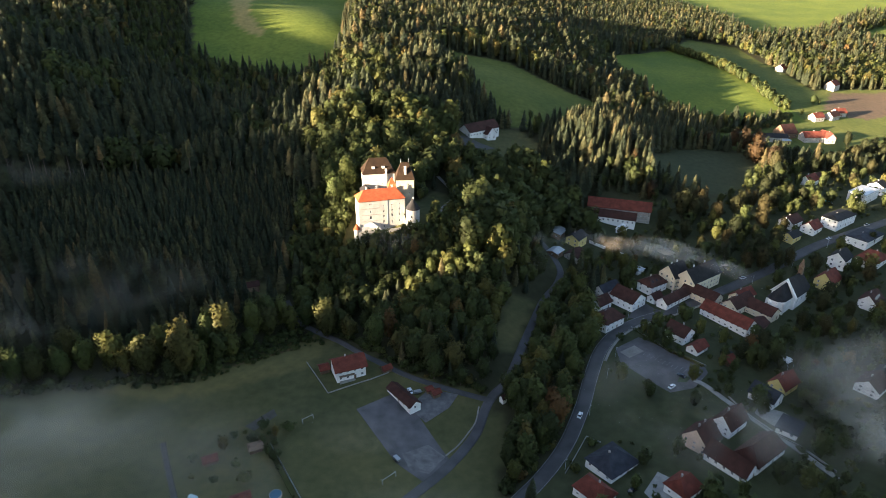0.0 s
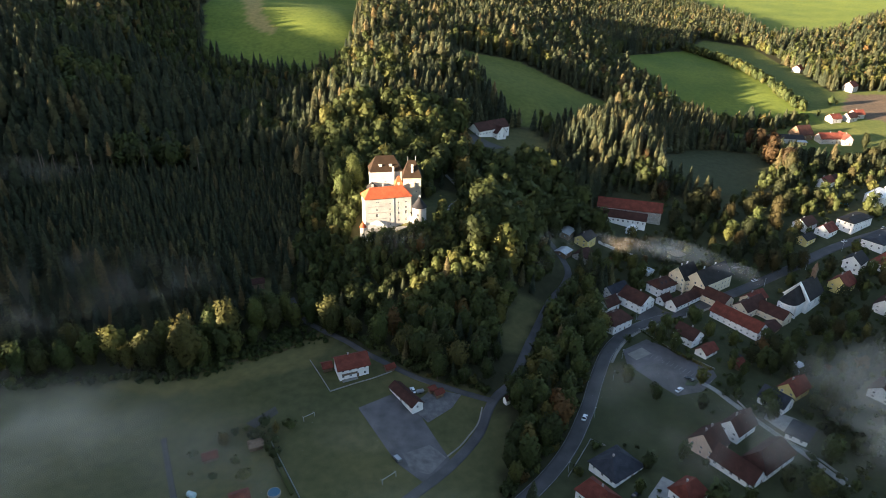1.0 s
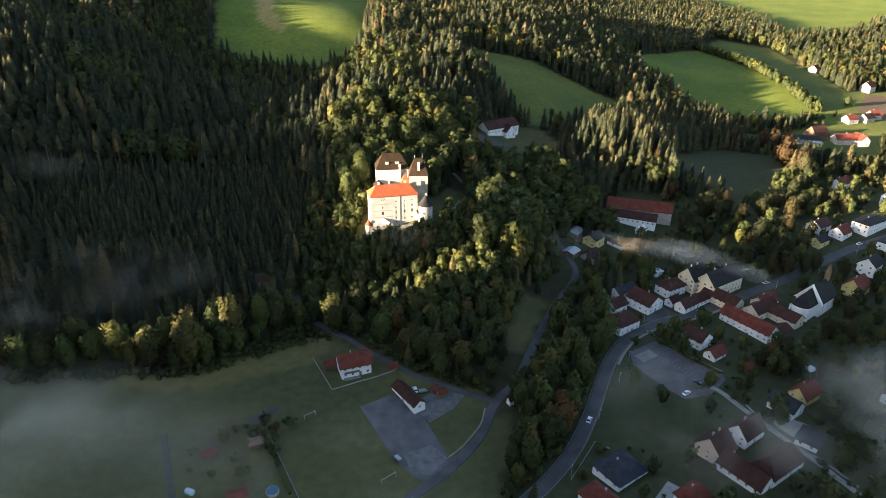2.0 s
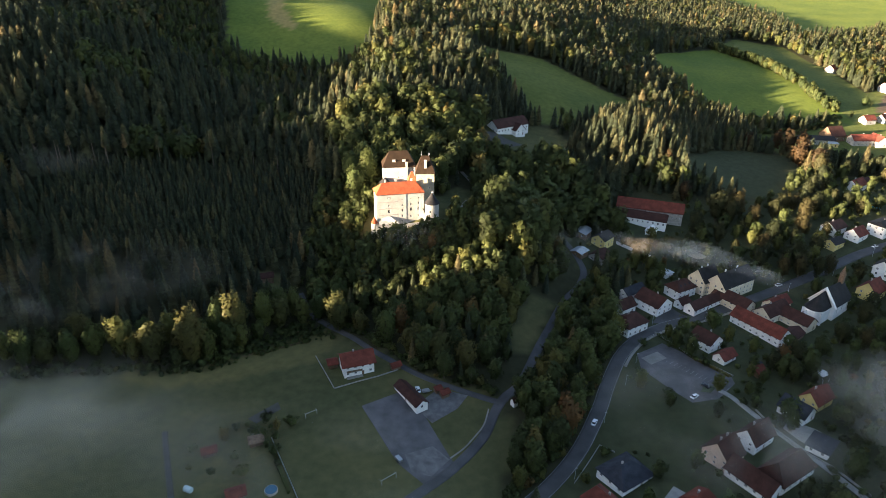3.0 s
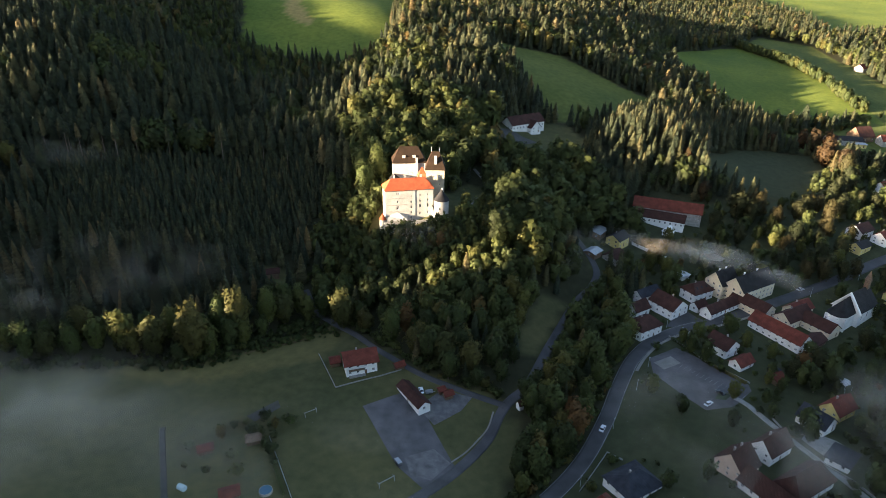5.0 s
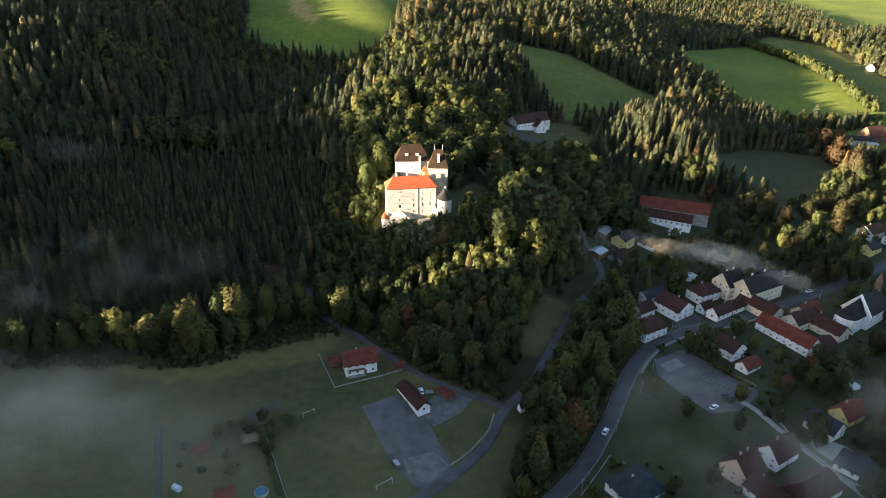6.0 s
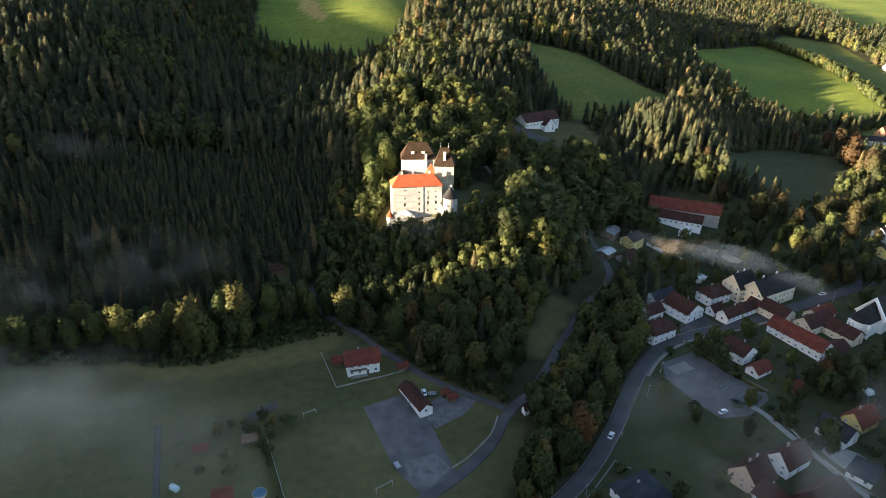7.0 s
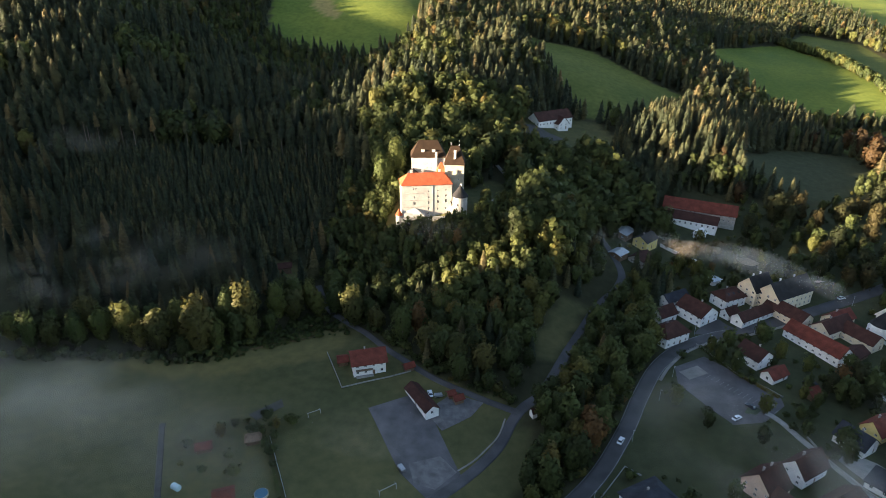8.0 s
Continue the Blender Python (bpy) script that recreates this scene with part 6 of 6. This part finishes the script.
house("house", (292, 474), 36, 10, 8, 3.4, 2.8, M_TBROWN, M_PLASTER, "small house with a brown roof above the gardens")
house("house", (319.1, 584.6), 20, 15, 15, 4.5, 7.0, M_TBROWN, M_WOOD, "brown barn with a steep roof beside the far farm", floors=1, chimneys=0, category="barn")


def pool(x, y, L, W, angle, label, round_one=False, colour=(0.05, 0.35, 0.6)):
    ob = thing("swimming_pool", pose(x, y, g(x, y), 0, 0, angle), label, "pool")
    m, nt, b = nodes_of("pool_water")
    b.inputs["Base Color"].default_value = (*colour, 1)
    b.inputs["Roughness"].default_value = 0.06
    if round_one:
        part("rim", drum(L / 2, -0.4, 1.1, 28), M_STONE, ob)
        part("water", drum(L / 2 - 0.15, 1.0, 1.13, 28), m, ob, "blue pool water")
    else:
        bm = bmesh.new()
        for q in ((-L / 2 - 0.6, L / 2 + 0.6, -W / 2 - 0.6, -W / 2), (-L / 2 - 0.6, L / 2 + 0.6, W / 2, W / 2 + 0.6), (-L / 2 - 0.6, -L / 2, -W / 2, W / 2), (L / 2, L / 2 + 0.6, -W / 2, W / 2)):
            box_into(bm, *q, -0.6, 0.5)
        part("rim", bm, M_CONCRETE, ob)
        part("water", box(-L / 2, L / 2, -W / 2, W / 2, -0.5, 0.42), m, ob, "bright blue pool water")


pool(281, 441, 9.5, 6, -21, "bright blue rectangular swimming pool in a garden", colour=(0.03, 0.42, 0.75))
pool(-59, 170.5, 4.6, 4.6, 0, "round blue garden pool", True, (0.03, 0.1, 0.16))

tk = thing("water_tank", pose(-88.5, 169.2, g(-88.5, 169.2), 0, 0, 70), "pale blue plastic water tank lying on the grass", "tank")
bm = bmesh.new()
bmesh.ops.create_cone(bm, cap_ends=True, segments=20, radius1=1.1, radius2=1.1, depth=3.2, matrix=Matrix.Translation((0, 0, 0.95)) @ Matrix.Rotation(radians(90), 4, "X"))
bmesh.ops.bevel(bm, geom=[e for e in bm.edges if e.is_boundary or len(e.link_faces) == 2 and e.calc_face_angle(0) > 1], offset=0.2, segments=3, affect="EDGES")
part("tank_body", bm, plain("pale_blue_plastic", (0.45, 0.58, 0.62), 0.5, 0.06, 1, 8, 0), tk)
part("cradle", box(-0.9, 0.9, -1.2, 1.2, -0.4, 0.1), M_WOOD, tk)

M_TURF = plain("turf", (0.045, 0.06, 0.026), 0.95, 0.35, 0.5, 4.0, 0.3)
M_TARMAC = plain("old_tarmac", (0.05, 0.047, 0.043), 0.9, 0.25, 0.3, 3.0, 0.15)
# paved pads, drive and markings
ribbon("road", [(-112, 200), (-109, 193.9), (-92.3, 164.2), (-84, 150)], 2.2, M_TARMAC, "narrow grey track beside the allotments", 0.1)
paved("pavement", [(-81.6, 209.7), (-72, 219.8), (-69.5, 215.6), (-77, 206.8)], M_TARMAC, "small dark paved pad on the lawn", 0.1)
paved("pavement", [(88.7, 264.5), (97.4, 270.2), (100.6, 264.6), (92, 259)], M_GRAVEL, "pale gravel pad on the parking ground", 0.16)
paved("pavement", [(101, 297.5), (113, 315), (118, 306), (123, 302.5), (110, 296.5)], M_ASPHALT, "asphalt yard before the wide-doored house", 0.1)
paved("pavement", [(76, 176), (84, 186), (90, 180), (80, 166)], M_CONCRETE, "pale paved yard beside the bungalow", 0.1)
paved("pavement", [(6, 486), (18, 495), (28, 489), (40, 486), (32, 478), (12, 474)], M_TARMAC, "dark yard before the white barn", 0.14)
paved("pavement", [(-14.9, 194.9), (-4.6, 201.6), (2.4, 195.9), (-3.8, 185.6), (-11.4, 186.6)], M_PALE, "worn pale end of the sports court", 0.135)
ribbon("kerb", [(17.2, 225.9), (15.3, 216.9), (11.3, 209.3), (7.5, 202.8), (2.5, 196.5)], 0.6, M_GRAVEL, "pale worn kerb along the lane", 0.2, category="kerb")
wall_line("garden_wall", [(128.1, 229.2), (131.7, 216.2), (137.8, 204.8), (144.5, 197.5), (151, 184)], "low pale wall along the garden path", 0.8, 0.3, M_CONCRETE)
wall_line("garden_wall", [(97, 383), (111, 373), (118, 368)], "long low pale wall of the farmyard", 1.8, 0.5, M_PLASTER)
paved("ground", [(108.8, 239.6), (112.6, 246), (116, 242.5), (113, 239.2)], M_TURF, "small grass island on the parking ground", 0.22)


def balcony(home, x0, x1, z):
    """A balcony slab with a plank rail on the front of a house."""
    part("balcony_slab", box(x0, x1, -1.3, -0.01, z, z + 0.16), M_CONCRETE, home)
    for k in range(int((x1 - x0) / 0.45)):
        part("balcony_plank", box(x0 + 0.45 * k, x0 + 0.45 * k + 0.36, -1.34, -1.28, z + 0.2, z + 1.0), M_WOOD, home)
    part("balcony_rail", box(x0, x1, -1.38, -1.24, z + 1.0, z + 1.1), M_WOOD, home)


balcony(FIRST_HOUSE, 1.0, 8.2, 2.9)
part("porch_step", box(1.0, 8.2, -1.6, -0.01, -0.4, 0.18), M_CONCRETE, FIRST_HOUSE)


def garden_tent(x, y, label):
    """A low white tent: four posts and a peaked canopy."""
    ob = thing("garden_tent", pose(x, y, g(x, y), 0, 0, 30), label, "tent")
    for px in (-2.2, 2.2):
        for py in (-1.7, 1.7):
            part("tent_post", box(px - 0.05, px + 0.05, py - 0.05, py + 0.05, -0.3, 2.1), M_METAL, ob)
    part("canopy", solid_roof(4.8, 3.8, 2.1, 1.1, 0.2, 1.2, "u", 0.06), M_FRAME, ob)
    ob.children[-1].matrix_local = Matrix.Translation((-2.4, -1.9, 0))


garden_tent(166.7, 254.3, "small white peaked garden tent on the grass")


def trailer(x, y, angle, label):
    """A flat trailer with a box body, a drawbar and two wheels."""
    ob = thing("trailer", pose(x, y, g(x, y) + 0.12, 0, 0, angle), label, "trailer")
    bm = box(-1.6, 1.6, -0.85, 0.85, 0.55, 1.5)
    bmesh.ops.bevel(bm, geom=bm.edges[:], offset=0.05, segments=2, affect="EDGES")
    part("trailer_body", bm, M_CARS, ob)
    part("drawbar", box(1.6, 2.7, -0.06, 0.06, 0.5, 0.62), M_METAL, ob)
    for wy in (-0.8, 0.8):
        bm = bmesh.new()
        bmesh.ops.create_cone(bm, cap_ends=True, segments=14, radius1=0.34, radius2=0.34, depth=0.18, matrix=Matrix.Translation((-0.1, wy, 0.34)) @ Matrix.Rotation(radians(90), 4, "X"))
        part("wheel", bm, M_RUBBER, ob)


trailer(-16.6, 191.2, 130, "pale flat trailer at the edge of the sports court")
trailer(-10.2, 230.8, 20, "pale flat trailer in the gravel yard")
car(-13.6, 231.4, 110, M_CARW, "white car parked behind the long hut")
marks = thing("parking_lines", pose(0, 0, 0), "worn white parking lines on asphalt", "road marking")
for k in range(16):
    t = k / 15
    x, y = 99 + (121 - 99) * t, 264 + (242 - 264) * t
    bm = box(-2.0, 2.0, -0.05, 0.05, 0, 0.006)
    bm.transform(pose(x, y, g(x, y) + 0.112, 0, 0, 45))
    part("line", bm, M_PAINT, marks)
c = spline(MAIN, 3.0)
d = np.gradient(c, axis=0)
n = np.stack([-d[:, 1], d[:, 0]], -1) / np.hypot(d[:, 0], d[:, 1])[:, None]
for side, nm in ((3.05, "left"), (-3.05, "right")):
    ribbon("edge_line", c[2:60:4] + n[2:60:4] * side, 0.12, M_PAINT, "worn white edge line of the main road", 0.15, thick=0.05, category="road marking")
ribbon("pavement", (c - n * 4.1)[40:70:4], 1.3, M_GRAVEL, "narrow raised pavement along the village road", 0.24, category="pavement")

# hut in the small clearing, and a bench and rail fence on the bank above the meadow
house("hut", (-104, 299), 24, 6, 4.5, 2.4, 1.6, M_TBROWN, M_WOOD, "small dark wooden hut in a clearing", floors=1, chimneys=0, sides="", category="hut")
bank = spline([(-97, 247.5), (-90, 252.5), (-84.5, 256.5), (-78, 261), (-71.7, 265.4)], 2.2)
fence = thing("rail_fence", pose(0, 0, 0), "weathered wooden rail fence on the grass bank", "fence")
for (x, y), (x2, y2) in zip(bank[:-1], bank[1:]):
    bm = box(-0.07, 0.07, -0.07, 0.07, -0.3, 1.15)
    bm.transform(pose(x, y, g(x, y)))
    part("post", bm, M_WOOD, fence)
    for h in (0.45, 0.95):
        a, b2 = Vector((x, y, g(x, y) + h)), Vector((x2, y2, g(x2, y2) + h))
        d = b2 - a
        bm = box(0, d.length, -0.03, 0.03, -0.06, 0.06)
        bm.transform(Matrix.Translation(a) @ d.to_track_quat("X", "Z").to_matrix().to_4x4())
        part("rail", bm, M_WOOD, fence)
bench = thing("log_pile", pose(-79.9, 272.3, g(-79.9, 272.3), 0, 0, 25), "pile of pale sawn timber on the bank", "timber")
for k in range(4):
    for l in range(2):
        part("beam", box(-2.2 + 0.1 * l, 2.2, -0.8 + 0.4 * k, -0.46 + 0.4 * k, 0.02 + 0.34 * l, 0.34 + 0.34 * l), plain("sawn_timber", (0.42, 0.3, 0.17), 0.8, 0.2, 1.5, 9) if k + l == 0 else bpy.data.materials["sawn_timber"], bench)

# bushes and a low hedge of the allotments
single_trees("bush", [(-66, 198), (-70, 204), (-75, 200), (-62, 206), (-80, 205), (-84, 203), (-73, 208), (-68, 194), (-64, 190), (-61, 184), (-88, 200), (-96, 190), (-93, 180), (-78, 186), (-84, 178), (-72, 178)], CROWN_U, TRUNK_U, (0.7, 1.7), "dark leafy bush between the allotments", "bushes", 71)
single_trees("fruit_tree", [(-71, 199), (-67, 203), (-86, 196)], CROWN_B, TRUNK_B, (0.35, 0.5), "small fruit tree of an allotment", "garden trees", 72)
